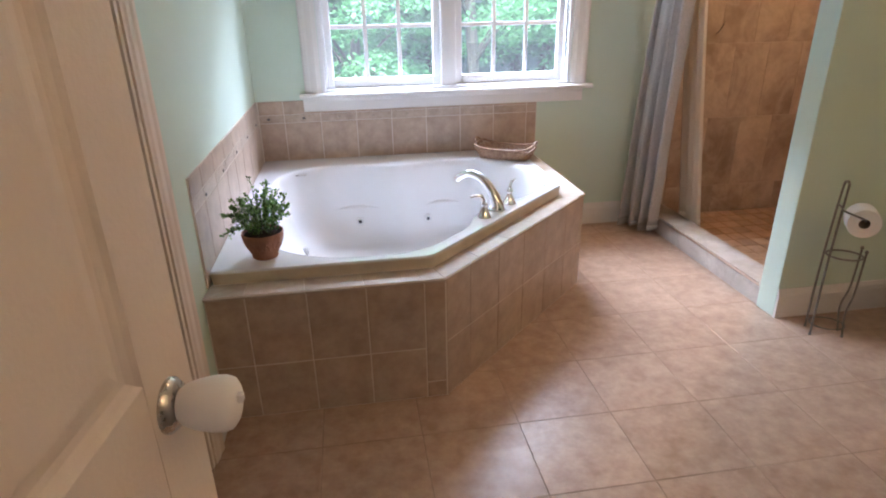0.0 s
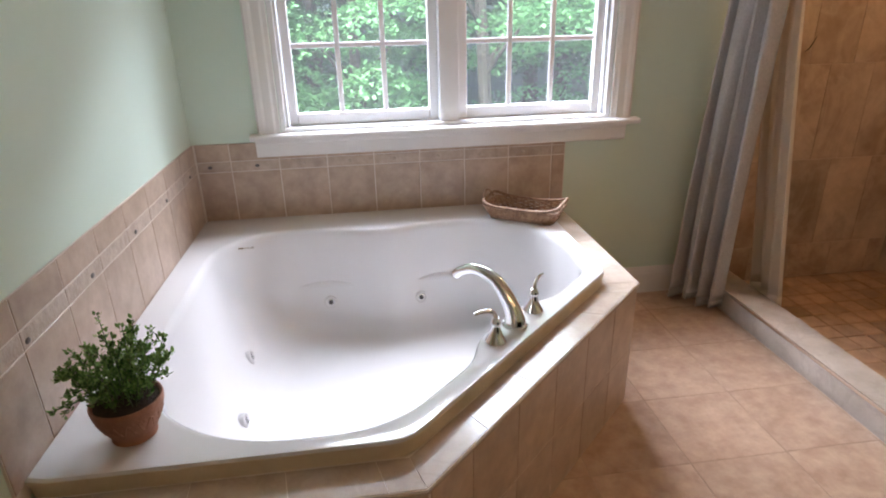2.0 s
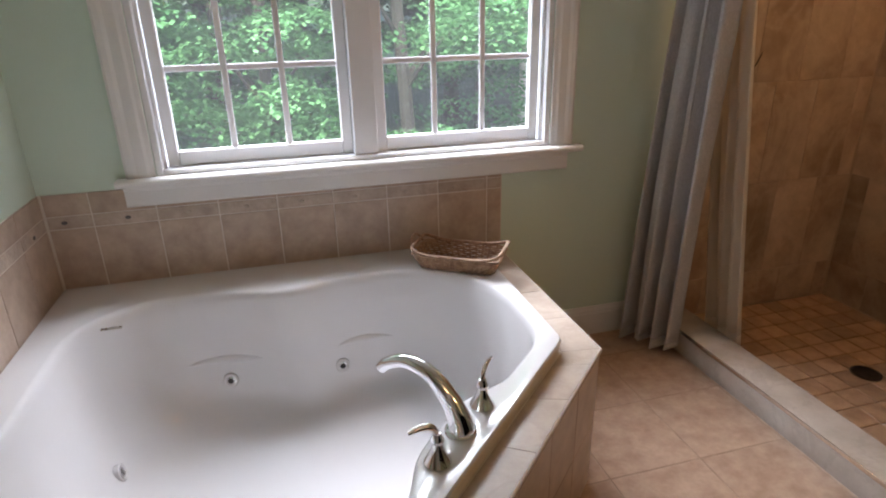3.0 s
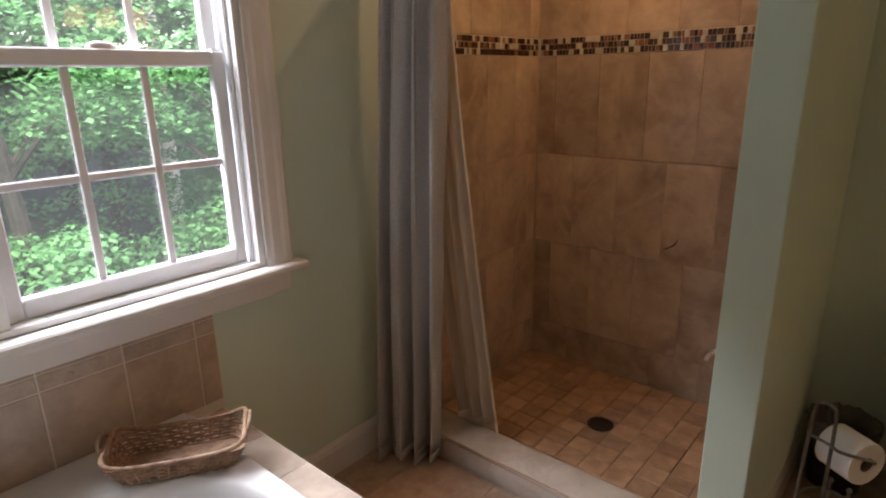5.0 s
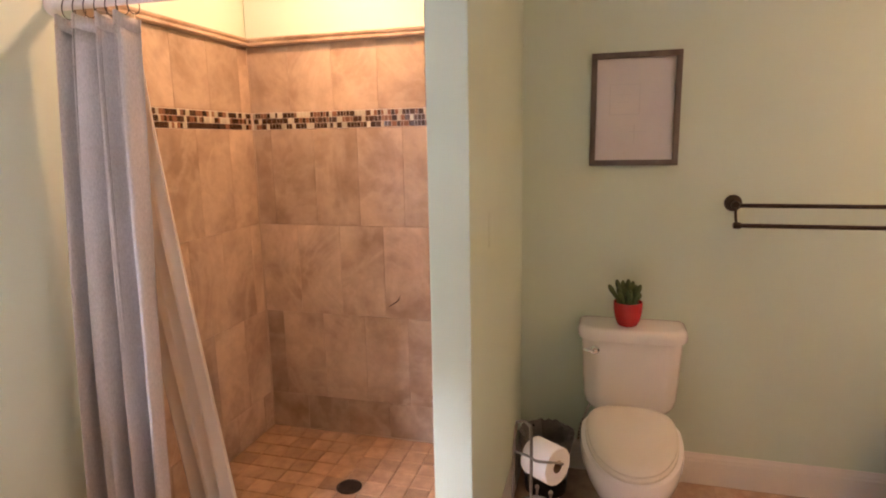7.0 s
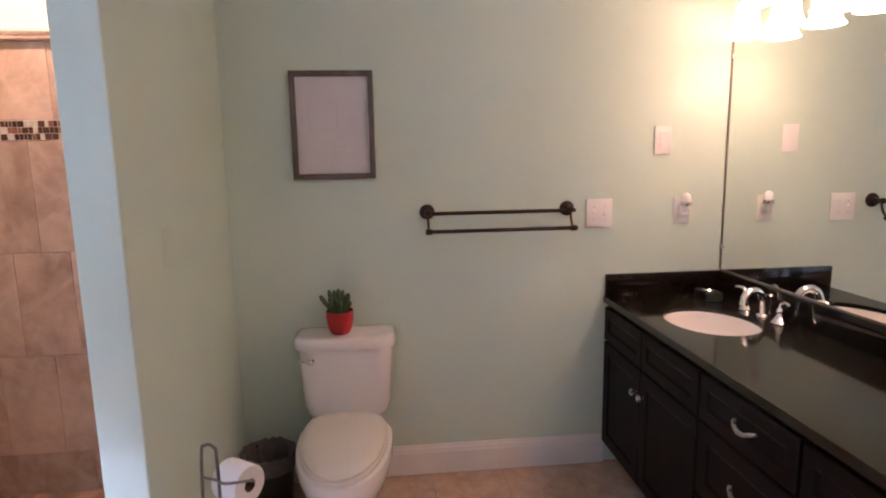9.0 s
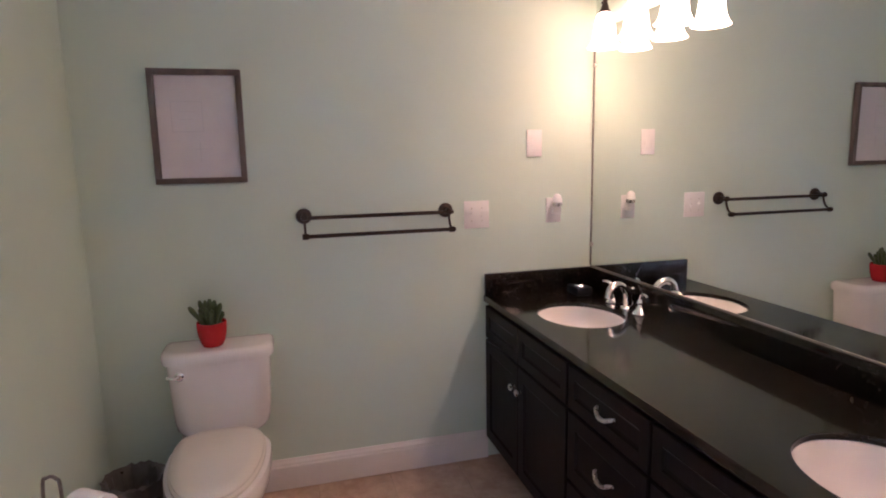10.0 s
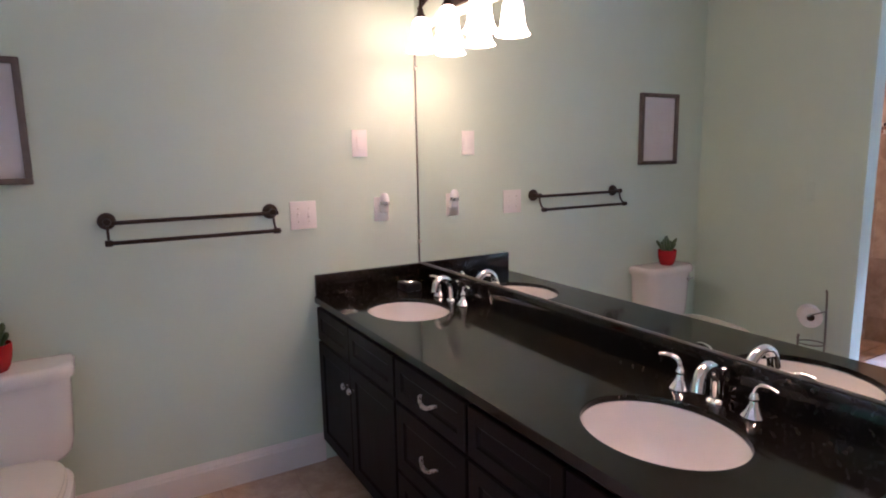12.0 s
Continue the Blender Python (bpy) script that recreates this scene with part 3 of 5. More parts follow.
def leaves(rng, centres, per, spread, size):
    """Flat sprays of leaves: each a four-cornered blade, bent along its rib."""
    n = len(centres) * per
    c = np.repeat(centres, per, axis=0)
    head = np.repeat(rng.uniform(0, 2 * np.pi, len(centres)), per)
    ang, rad = rng.uniform(0, 2 * np.pi, n), np.sqrt(rng.uniform(0, 1, n))
    a, b = spread * rad * np.cos(ang) * (1 + 0.25 * np.sin(5 * ang)), 0.5 * spread * rad * np.sin(ang) * (1 + 0.3 * np.sin(7 * ang))
    sag = np.repeat(rng.uniform(0.15, 0.45, len(centres)), per)
    c = c + np.stack([a * np.cos(head) - b * np.sin(head), a * np.sin(head) + b * np.cos(head), rng.normal(0, 0.045, n) - sag * rad ** 2 * spread], 1)
    h = rng.uniform(0, 2 * np.pi, n)
    tilt = rng.normal(-0.4, 0.22, n)
    u = np.stack([np.cos(h) * np.cos(tilt), np.sin(h) * np.cos(tilt), np.sin(tilt)], 1)
    v = np.stack([-np.sin(h), np.cos(h), rng.normal(0, 0.22, n)], 1)
    v /= np.linalg.norm(v, axis=1)[:, None]
    s = size * rng.uniform(0.6, 1.25, n)[:, None]
    verts = np.stack([c, c + u * s * 0.5 + v * s * 0.36, c + u * s, c + u * s * 0.5 - v * s * 0.36], 1).reshape(-1, 3)
    me = bpy.data.meshes.new("crown")
    me.from_pydata(verts.tolist(), [], np.arange(4 * n).reshape(-1, 4).tolist())
    return me


def tree(x, y, height, crown, low, seed, leaf, bark, per=75, sprays=70, size=0.17, girth=0.12, wide=0.8):
    rng = np.random.default_rng(seed)
    base = -2.6 + 0.16 * max(0, y - 9) - 0.1
    t = thing("tree", "leafy green broadleaf tree in the woods outside", "tree", "woods outside the window", (x, y, base))
    lean = rng.normal(0, 0.25, 2)
    top = Vector((lean[0], lean[1], height))
    part("trunk", tube(bmesh.new(), smooth_line([(0, 0, 0), (lean[0] * 0.2, 0, height * 0.35), (lean[0] * 0.7, lean[1] * 0.4, height * 0.7), top], 4), lambda f: girth * (1.15 - f), 9), bark, t)
    pts = rng.normal(0, 1, (sprays, 3))
    pts /= np.linalg.norm(pts, axis=1)[:, None]
    pts *= (rng.uniform(0.25, 1, sprays) ** 0.5)[:, None]
    pts = pts * np.array([crown, crown, (height - low) / 2]) + np.array([lean[0] * 0.5, lean[1] * 0.5, (height + low) / 2])
    for p in pts[::6]:
        root = Vector((lean[0] * 0.3, 0, max(low * 0.6, p[2] - 0.9)))
        part("limb", tube(bmesh.new(), smooth_line([root, root.lerp(Vector(p), 0.5) + Vector((0, 0, 0.15)), p], 3), lambda f: 0.035 * (1.1 - f), 5), bark, t)
    me = leaves(rng, pts, per, wide, size)
    me.materials.append(leaf)
    c = new("crown", me)
    c.parent = t


rt = random.Random(5)
for i in range(8):
    tree(-6.2 + 2.05 * i + rt.uniform(-0.5, 0.5), 9.2 + rt.uniform(-0.7, 0.9), 7.6 + rt.uniform(-1, 1.2), 1.7, 1.2, 11 + i, MAPLE, BARK, per=470, sprays=56, size=0.076, wide=0.9)
# rear rows: shade between the crowns is put in by darker leaves
for i in range(9):
    tree(-9.5 + 2.7 * i + rt.uniform(-0.8, 0.8), 13.2 + rt.uniform(-0.8, 1.2), 9.5 + rt.uniform(-1, 1.5), 2.1, 1.0, 40 + i, MAPLE if i % 3 == 0 else SHADEDLEAF, BARK, per=360, sprays=72, size=0.112, wide=1.05, girth=0.16)
for i in range(9):
    tree(-14 + 4.0 * i + rt.uniform(-1, 1), 18.5 + rt.uniform(-1, 1.5), 15.5 + rt.uniform(-1, 2), 3.0, 0.8, 70 + i, SHADEDLEAF, BARK, per=200, sprays=110, size=0.22, wide=1.5, girth=0.2)
for i in range(8):
    tree(-18 + 5.2 * i + rt.uniform(-1, 1), 25 + rt.uniform(-1, 1.5), 21 + rt.uniform(-1, 2), 4.2, 3.0, 110 + i, SHADEDLEAF, BARK, per=170, sprays=110, size=0.30, wide=2.0, girth=0.26)
tree(3.95, 9.9, 9.0, 1.5, 5.4, 99, MAPLE, PALEBARK, per=230, sprays=44, size=0.076, girth=0.12)

# ---- tub corner ----
A, B, C, D = (WX, 1.838), (0.289, 1.838), (1.130, 2.670), (1.130, NY)
S2 = math.sqrt(0.5)
deck = thing("tub_platform", "corner tub platform faced with taupe ceramic tiles", "tub platform")
bm = bmesh.new()
prism = lambda bm, pts, za, zb: loft(bm, [[Vector((x, y, z)) for x, y in pts] for z in (za, zb)])
prism(bm, [A, B, C, D, (D[0] - 0.04, D[1]), (C[0] - 0.04, C[1] + 0.02), (B[0] - 0.02, B[1] + 0.04), (A[0], A[1] + 0.04)], 0, 0.486)
part("body", bm, PALEGR, deck, smooth=False)
JZ, TZ = 0.216, 0.488


def tile_row(parent, edges, za, zb, place, turn, material=TUBT, gap=0.003, thick=0.0018, name="tile", side_gap=None):
    side = gap if side_gap is None else side_gap
    for a, b in zip(edges, edges[1:]):
        if b - a > 0.012:
            piece(name, tile_mesh(b - a - side, zb - za - gap, thick, material), place(a + side / 2, za + gap / 2), parent, (0, 0, turn))


def cuts(start, first, pitch, end):
    out, v = [start], first
    while v < end - 0.004:
        if v > start + 0.004:
            out.append(v)
        v += pitch
    return out + [end]


DL = math.dist(B, C)
DU = ((C[0] - B[0]) / DL, (C[1] - B[1]) / DL)
for za, zb in ((0.0, JZ), (JZ, TZ)):
    tile_row(deck, cuts(A[0] + 0.002, -0.399, 0.2040, B[0] - 0.076), za, zb, lambda a, z: (a, A[1], z), 0)
    tile_row(deck, cuts(C[1], C[1] + 0.18, 0.207, D[1]), za, zb, lambda a, z: (C[0], a, z), 90)
for za, zb in ((0.0, 0.068), (0.068, TZ)):
    tile_row(deck, [B[0] - 0.076, B[0] - 0.001], za, zb, lambda a, z: (a, A[1], z), 0)
for za, zb in ((0.0, 0.236), (0.236, TZ)):
    tile_row(deck, cuts(0.002, 0.155, 0.207, DL), za, zb, lambda a, z: (B[0] + a * DU[0], B[1] + a * DU[1], z), math.degrees(math.atan2(DU[1], DU[0])), side_gap=0.0014)
DA, DB, DC, DD = (WX, 1.824), (0.285, 1.824), (1.136, 2.664), (1.136, NY - 0.002)
LA, LB, LC, LD = (WX + 0.008, 1.925), (0.255, 1.925), (1.012, 2.680), (1.012, NY - 0.012)


def deck_tiles(p, q, pi, qi, fr):
    for a, b in zip(fr, fr[1:]):
        g = 0.0008 / max(0.1, math.dist(p, q))
        lerp = lambda s, e, f: (s[0] + (e[0] - s[0]) * f, s[1] + (e[1] - s[1]) * f)
        bm = prism(bmesh.new(), [lerp(p, q, a + g), lerp(p, q, b - g), lerp(pi, qi, b - g), lerp(pi, qi, a + g)], TZ, 0.500)
        bm.verts.ensure_lookup_table()
        nose = {bm.verts[4], bm.verts[5]}
        bmesh.ops.bevel(bm, geom=[e for e in bm.edges if set(e.verts) == nose], offset=0.006, segments=3, affect="EDGES")
        part("deck_tile", bm, DECKT, deck)


part("grout_bed", prism(bmesh.new(), [(DA[0] + 0.001, DA[1] + 0.003), (DB[0] - 0.001, DB[1] + 0.003), (DC[0] - 0.003, DC[1] + 0.001), (DD[0] - 0.003, DD[1] - 0.001), (LD[0] - 0.01, LD[1] - 0.001), (LC[0] - 0.01, LC[1] + 0.004), (LB[0] - 0.004, LB[1] + 0.01), (LA[0], LA[1] + 0.01)], 0.4865, 0.4985), PALEGR, deck, smooth=False)
deck_tiles(DA, DB, LA, LB, [0, 0.16, 0.408, 0.658, 0.905, 1.0])
deck_tiles(DB, DC, LB, LC, [0, 0.19, 0.38, 0.57, 0.76, 0.92, 1.0])
deck_tiles(DC, DD, LC, LD, [0, 0.24, 0.48, 0.72, 1.0])

tub = thing("bathtub", "white acrylic corner whirlpool tub, empty, set in a tiled platform", "bathtub")
CEN = Vector((0.27, 2.70, 0))


def polar(outline, n=180):
    """The outline seen from the tub's middle, at even angles."""
    out, k = [], len(outline)
    for i in range(n):
        d = Vector((math.cos(2 * math.pi * i / n), math.sin(2 * math.pi * i / n), 0))
        best = 0.0
        for j in range(k):
            a, e = outline[j] - CEN, outline[(j + 1) % k] - outline[j]
            den = d.x * e.y - d.y * e.x
            if abs(den) > 1e-9:
                t, s = (a.x * e.y - a.y * e.x) / den, (a.x * d.y - a.y * d.x) / den
                if -1e-6 <= s <= 1 + 1e-6 and t > best:
                    best = t
        out.append(d * best)
    return out


lip = polar(rounded([LA, LB, LC, LD, (LA[0], LD[1])], [0.004, 0.09, 0.06, 0.004, 0.004], 8))
rim = polar(rounded([(-0.412, 1.975), (0.222, 1.975), (0.964, 2.717), (0.972, 3.315), (-0.412, 3.322)], [0.42, 0.30, 0.24, 0.38, 0.28], 14))
for i, v in enumerate(rim):
    x, y = CEN.x + v.x, CEN.y + v.y
    if v.y > 0.5:
        rim[i] = v * (1 - 0.085 * math.exp(-((x - 0.235) / 0.15) ** 2))
    if v.x > 0 and v.y < 0.1:
        along = ((x - 0.606) + (y - 2.372)) * S2
        rim[i] = v + Vector((-S2, S2, 0)) * 0.060 * math.exp(-(along / 0.185) ** 4)
BASIN = [(1.018, 0.5475, 0), (1.004, 0.545, 0), (0.992, 0.536, 0), (0.985, 0.515, 0), (0.972, 0.44, 0.004), (0.955, 0.34, 0.012), (0.935, 0.24, 0.024), (0.905, 0.165, 0.035), (0.86, 0.115, 0.045),
         (0.79, 0.088, 0.05), (0.68, 0.078, 0.05), (0.45, 0.074, 0.05), (0.2, 0.071, 0.05)]
rings = [[CEN + v * s + Vector((0, 0, z)) for v in lip] for s, z in ((0.992, 0.495), (0.995, 0.528), (0.999, 0.533), (1.0, 0.541), (0.994, 0.5475))]
for s, z, sh in BASIN:
    west = lambda v: Vector((sh * (1 + 1.6 * max(0, -v.x) / 0.7), 0, 0))
    rings.append([CEN + west(v) + v * s + Vector((0, 0, z)) for v in rim])
bm = loft(bmesh.new(), rings, (False, True))
bm.faces.ensure_lookup_table()
shell = part("shell", bm, [ACRYL, ALMOND], tub)
# the lip's outer side is coloured tan, the rest of the shell white
for f in shell.data.polygons[:540]:
    f.material_index = 1


def basin_wall(axis, v, z):
    """Where the basin's north wall (axis 0, at x = v) or west wall (axis 1, at y = v) stands at height z."""
    rows_ = rings[5:]
    k = next(i for i in range(len(rows_) - 1) if rows_[i][0].z >= z > rows_[i + 1][0].z)
    f = (rows_[k][0].z - z) / (rows_[k][0].z - rows_[k + 1][0].z)
    at = []
    for row in (rows_[k], rows_[k + 1]):
        side = [q for q in row if (q.y > CEN.y + 0.2 if axis == 0 else q.x < CEN.x - 0.2)]
        at.append(min(side, key=lambda q: abs(q[axis] - v))[1 - axis])
    return at[0] * (1 - f) + at[1] * f


for axis, v, jz in ((0, 0.012, 0.218), (0, 0.412, 0.215), (1, 2.895, 0.200), (1, 2.565, 0.160)):
    w = basin_wall(axis, v, jz)
    m = pose(v, w - 0.003, jz, 80, 0, 0) if axis == 0 else pose(w + 0.004, v, jz, 76, 0, 90)
    j = part("jet", lathe(bmesh.new(), [(0.027, -0.014), (0.027, 0.004), (0.023, 0.007), (0.015, 0.004), (0.011, 0.0), (0, -0.002)], 28, m), ACRYL, tub, "white whirlpool jet with a chrome eye")
    part("eye", lathe(bmesh.new(), [(0.0145, 0.003), (0.0145, 0.006), (0.010, 0.0075), (0.008, 0.004)], 20, m, cap=False), CHROME, j, "chrome eye ring")
    part("nozzle", lathe(bmesh.new(), [(0.008, 0.001), (0.008, 0.0045), (0.005, 0.006), (0, 0.005)], 16, m), BLACKP, j, "dark jet opening")
for xa, xb in ((-0.135, 0.145), (0.385, 0.62)):
    pts = [(xa + (xb - xa) * f, basin_wall(0, xa + (xb - xa) * f, 0.296) + 0.004, 0.292 + 0.012 * math.sin(math.pi * f)) for f in (0, 0.25, 0.5, 0.75, 1)]
    part("grip_ledge", tube(bmesh.new(), smooth_line(pts, 6), lambda f: 0.003 + 0.017 * math.sin(math.pi * f), 12, flat=0.5), ACRYL, tub)
part("badge", boxes((-0.315, -0.255, 3.135, 3.152, 0.5482, 0.5494), bevel=0.0004), NICKEL, tub, "small pale badge on the rim")


def lever_handle(parent, x, y, z, out, tall=1.0):
    """A bell-shaped tap base with a curled lever that points along out (degrees)."""
    h = part("handle", lathe(bmesh.new(), [(0.0295, 0), (0.0305, 0.004), (0.027, 0.010), (0.0185, 0.024), (0.0130, 0.038), (0.0112, 0.045), (0.0145, 0.049), (0.0148, 0.054), (0.0115, 0.060), (0.009, 0.067), (0, 0.069)], 24, pose(x, y, z) @ Matrix.Scale(tall, 4, (0, 0, 1))),
             CHROME, parent, "chrome bell-shaped tap")
    d = Vector((math.cos(radians(out)), math.sin(radians(out)), 0))
    o, zt = Vector((x, y, z)), 0.063 * tall
    pts = [o + Vector((0, 0, zt - 0.006)), o + d * 0.004 + Vector((0, 0, zt + 0.012)), o + d * 0.016 + Vector((0, 0, zt + 0.026)), o + d * 0.040 + Vector((0, 0, zt + 0.030)), o + d * 0.064 + Vector((0, 0, zt + 0.026))]
    part("lever", tube(bmesh.new(), smooth_line(pts, 5), lambda f: 0.0075 + 0.002 * math.sin(3 * f) - 0.003 * f, 12, flat=0.7), CHROME, h)


tap = thing("tub_faucet", "polished chrome three-piece tub faucet with arched spout", "faucet")
fb, ft = Vector((0.606, 2.372, 0.547)), Vector((0.455, 2.515, 0.655))
dv = Vector((ft.x - fb.x, ft.y - fb.y, 0))
pts = [fb, fb + Vector((0, 0, 0.02)), fb + dv * 0.10 + Vector((0, 0, 0.070)), fb + dv * 0.34 + Vector((0, 0, 0.128)), fb + dv * 0.66 + Vector((0, 0, 0.146)), fb + dv * 0.90 + Vector((0, 0, 0.128)), ft + Vector((0, 0, 0.002))]
part("spout", tube(bmesh.new(), smooth_line(pts, 6), lambda f: 0.024 * (1 - f) ** 2.4 + 0.0145, 18), CHROME, tap)
part("spout_base", lathe(bmesh.new(), [(0.037, 0), (0.037, 0.005), (0.033, 0.010), (0.028, 0.012)], 28, pose(*fb)), CHROME, tap)
lever_handle(tap, 0.530, 2.290, 0.547, 190, 1.12)
lever_handle(tap, 0.683, 2.447, 0.547, 50, 1.12)

# tiled splash behind the tub, with its relief border
splash = thing("tub_splash", "taupe tile splash with a relief border and small inset dots", "tile splash")
part("backing", boxes((WX + 0.002, 1.138, NY - 0.007, NY - 0.001, 0.50, 0.889), (WX, WX + 0.006, 1.902, NY - 0.007, 0.50, 0.889)), PALEGR, splash, smooth=False)
ROWS_Z = ((0.532, 0.766, TUBT), (0.766, 0.812, BORDER), (0.812, 0.890, TUBT))
for za, zb, m in ROWS_Z:
    tile_row(splash, cuts(WX + 0.012, -0.376, 0.2072, 1.138), za, zb, lambda a, z: (a, NY - 0.006, z), 0, m, gap=0.003 if m is TUBT and zb < 0.8 else 0.0014, thick=0.0025, side_gap=0.003)
    tile_row(splash, cuts(1.902, 2.066, 0.2072, NY - 0.012), za, zb, lambda a, z: (WX + 0.005, a, z), 90, m, gap=0.003 if m is TUBT and zb < 0.8 else 0.0014, thick=0.0025, side_gap=0.0018)
for k in range(8):
    dark = k < 2
    m = pose(-0.465 + 0.2 * k, NY - 0.0095, 0.789, 90, 0, 0) @ Matrix.Diagonal((0.010, 0.007, 0.003, 1))
    bm = bmesh.new()
    bmesh.ops.create_icosphere(bm, subdivisions=2, radius=1, matrix=m)
    part("inset_dot", bm, SMOKE if dark else DECKT, splash)
for k in range(5):
    m = pose(WX + 0.0085, 2.086 + 0.33 * k, 0.782, 90, 0, 90) @ Matrix.Diagonal((0.010, 0.007, 0.003, 1))
    bm = bmesh.new()
    bmesh.ops.create_icosphere(bm, subdivisions=2, radius=1, matrix=m)
    part("inset_dot", bm, SMOKE, splash)

# potted boxwood on the tub's corner
plant = thing("potted_plant", "small leafy green plant in a terracotta pot on the tub", "plant", at=(-0.343, 2.046, 0.5478))
pot = part("pot", lathe(bmesh.new(), [(0.043, 0), (0.047, 0.003), (0.046, 0.013), (0.053, 0.027), (0.065, 0.052), (0.0725, 0.076), (0.0745, 0.091), (0.0725, 0.098), (0.069, 0.097), (0.065, 0.086), (0.0, 0.084)], 40), TERRA, plant, "terracotta pot with scrolled relief")
for k in range(9):
    a = 2 * math.pi * k / 9
    c = [(0.0715 * math.cos(a + s * 0.28), 0.0715 * math.sin(a + s * 0.28), 0.055 + 0.016 * math.sin(s * 4.2)) for s in (-1, -0.6, -0.2, 0.2, 0.6, 1)]
    part("scroll", tube(bmesh.new(), smooth_line([(x * (0.76 + 5.2 * (z - 0.03)), y * (0.76 + 5.2 * (z - 0.03)), z) for x, y, z in c], 3), 0.003, 6), TERRA, pot)
part("soil", lathe(bmesh.new(), [(0.0, 0.094), (0.03, 0.093), (0.066, 0.089), (0.066, 0.085)], 24), SOIL, plant)
rng = random.Random(3)
bm, lv, lf = bmesh.new(), [], []


def blade(tip, d, size, width=0.55, lift=0.12):
    u = Vector(d).normalized()
    v = u.cross(Vector((rng.uniform(-0.4, 0.4), rng.uniform(-0.4, 0.4), 1))).normalized()
    w = u.cross(v)
    b = len(lv)
    lv.extend([tip, tip + u * size * 0.35 + v * size * width * 0.42 + w * size * lift, tip + u * size * 0.75 + v * size * width * 0.36 + w * size * lift, tip + u * size,
               tip + u * size * 0.75 - v * size * width * 0.36 + w * size * lift, tip + u * size * 0.35 - v * size * width * 0.42 + w * size * lift])
    lf.append((b, b + 1, b + 2, b + 3, b + 4, b + 5))


for s in range(64):
    a, out = rng.uniform(0, 6.283), rng.uniform(0.0, 1) ** 0.55
    end = Vector((0.105 * out * math.cos(a), 0.105 * out * math.sin(a), 0.10 + math.sqrt(max(0.08, 1 - 0.7 * out ** 2)) * 0.175 * rng.uniform(0.35, 1.12)))
    if s % 6 == 0:
        end = Vector((-0.135 * rng.uniform(0.6, 1.05), rng.uniform(-0.06, 0.05), 0.10 + rng.uniform(-0.005, 0.075)))
    root = Vector((0.045 * out * math.cos(a), 0.045 * out * math.sin(a), 0.088))
    line = smooth_line([root, root.lerp(end, 0.45) + Vector((rng.uniform(-0.012, 0.012), rng.uniform(-0.012, 0.012), 0.028)), end], 9)
    tube(bm, line, 0.0009, 4)
    for k, p in enumerate(line[3:]):
        for sgn in range(2 if k < 6 else 3):
            d = (line[-1] - line[0]).normalized() * 0.45 + Vector((rng.uniform(-1, 1), rng.uniform(-1, 1), rng.uniform(-0.4, 0.8)))
            blade(p + Vector((rng.uniform(-0.005, 0.005), rng.uniform(-0.005, 0.005), rng.uniform(-0.004, 0.004))), d, rng.uniform(0.0085, 0.0145), 0.62)
tagged(part("stem_tangle", bm, SUCC, plant), kind="stuff")
me = bpy.data.meshes.new("leaves")
me.from_pydata(lv, [], lf)
me.materials.append(BOXLEAF)
lo = new("leaves", me)
lo.parent = plant

# shallow woven basket on the far corner of the tub
basket = thing("basket", "shallow rectangular wicker basket with two loop ends", "basket", at=(0.884, 3.282, 0.5478), turn=-33)


def ring_at(hx, hy, z, n=72, r=0.025):
    return [Vector((v.x * 1.1, v.y, z)) for v in resample(rounded([(-hx, -hy), (hx, -hy), (hx, hy), (-hx, hy)], [r] * 4, 5), n)]


part("base", loft(bmesh.new(), [ring_at(0.125, 0.062, 0.002), ring_at(0.126, 0.063, 0.008)]), WICK, basket)
bm = bmesh.new()
for k in range(8):
    f = k / 7
    r = ring_at(0.126 + 0.024 * f, 0.064 + 0.024 * f, 0.008 + 0.052 * f)
    for i, v in enumerate(r):
        v += Vector((v.x, v.y, 0)).normalized() * (0.0022 if (i // 2 + k) % 2 else -0.0022)
    tube(bm, r, 0.0038, 6, closed=True)
part("weave", bm, WICK, basket)
for a, b in list(zip(ring_at(0.126, 0.064, 0.002), ring_at(0.151, 0.089, 0.062)))[::2]:
    part("stake", tube(bmesh.new(), [a, b], 0.0036, 5), WICK, basket)
part("rim", tube(bmesh.new(), [v + Vector((0, 0, 0.022 * (abs(v.x) / 0.167) ** 4)) for v in ring_at(0.152, 0.09, 0.063)], 0.006, 8, closed=True), WICK, basket)
for s in (-1, 1):
    part("handle", tube(bmesh.new(), smooth_line([(s * 0.165, -0.05, 0.070), (s * 0.179, -0.035, 0.098), (s * 0.182, 0, 0.108), (s * 0.179, 0.035, 0.098), (s * 0.165, 0.05, 0.070)], 5), 0.0045, 8), WICK, basket)

# ---- shower ----
shower_floor = structure("floor_shower", boxes((2.04, EX, PY1, NY - 0.04, 0.0, 0.0315)), PEBGR, "shower floor of small tumbled stone tiles", "floor")
structure("wall_shower", boxes((PX0 + 0.115, EX, NY - 0.042, NY, 0, 2.0), (EX - 0.005, EX, PY1, NY - 0.042, 0, 2.0), (2.03, EX - 0.005, PY1, PY1 + 0.004, 0, 2.0)), TRAVGR, "grouted backing of the shower tiles", "wall")
curb = thing("shower_curb", "grey marbled stone curb of the shower with a metal edge", "shower curb")
part("stone", boxes((1.897, 2.042, PY1 + 0.001, NY - 0.001, 0, 0.100), bevel=0.003), CURBT, curb)
part("cap", boxes((1.893, 2.048, PY1 + 0.0015, NY - 0.0015, 0.100, 0.114), bevel=0.004), CURBT, curb)
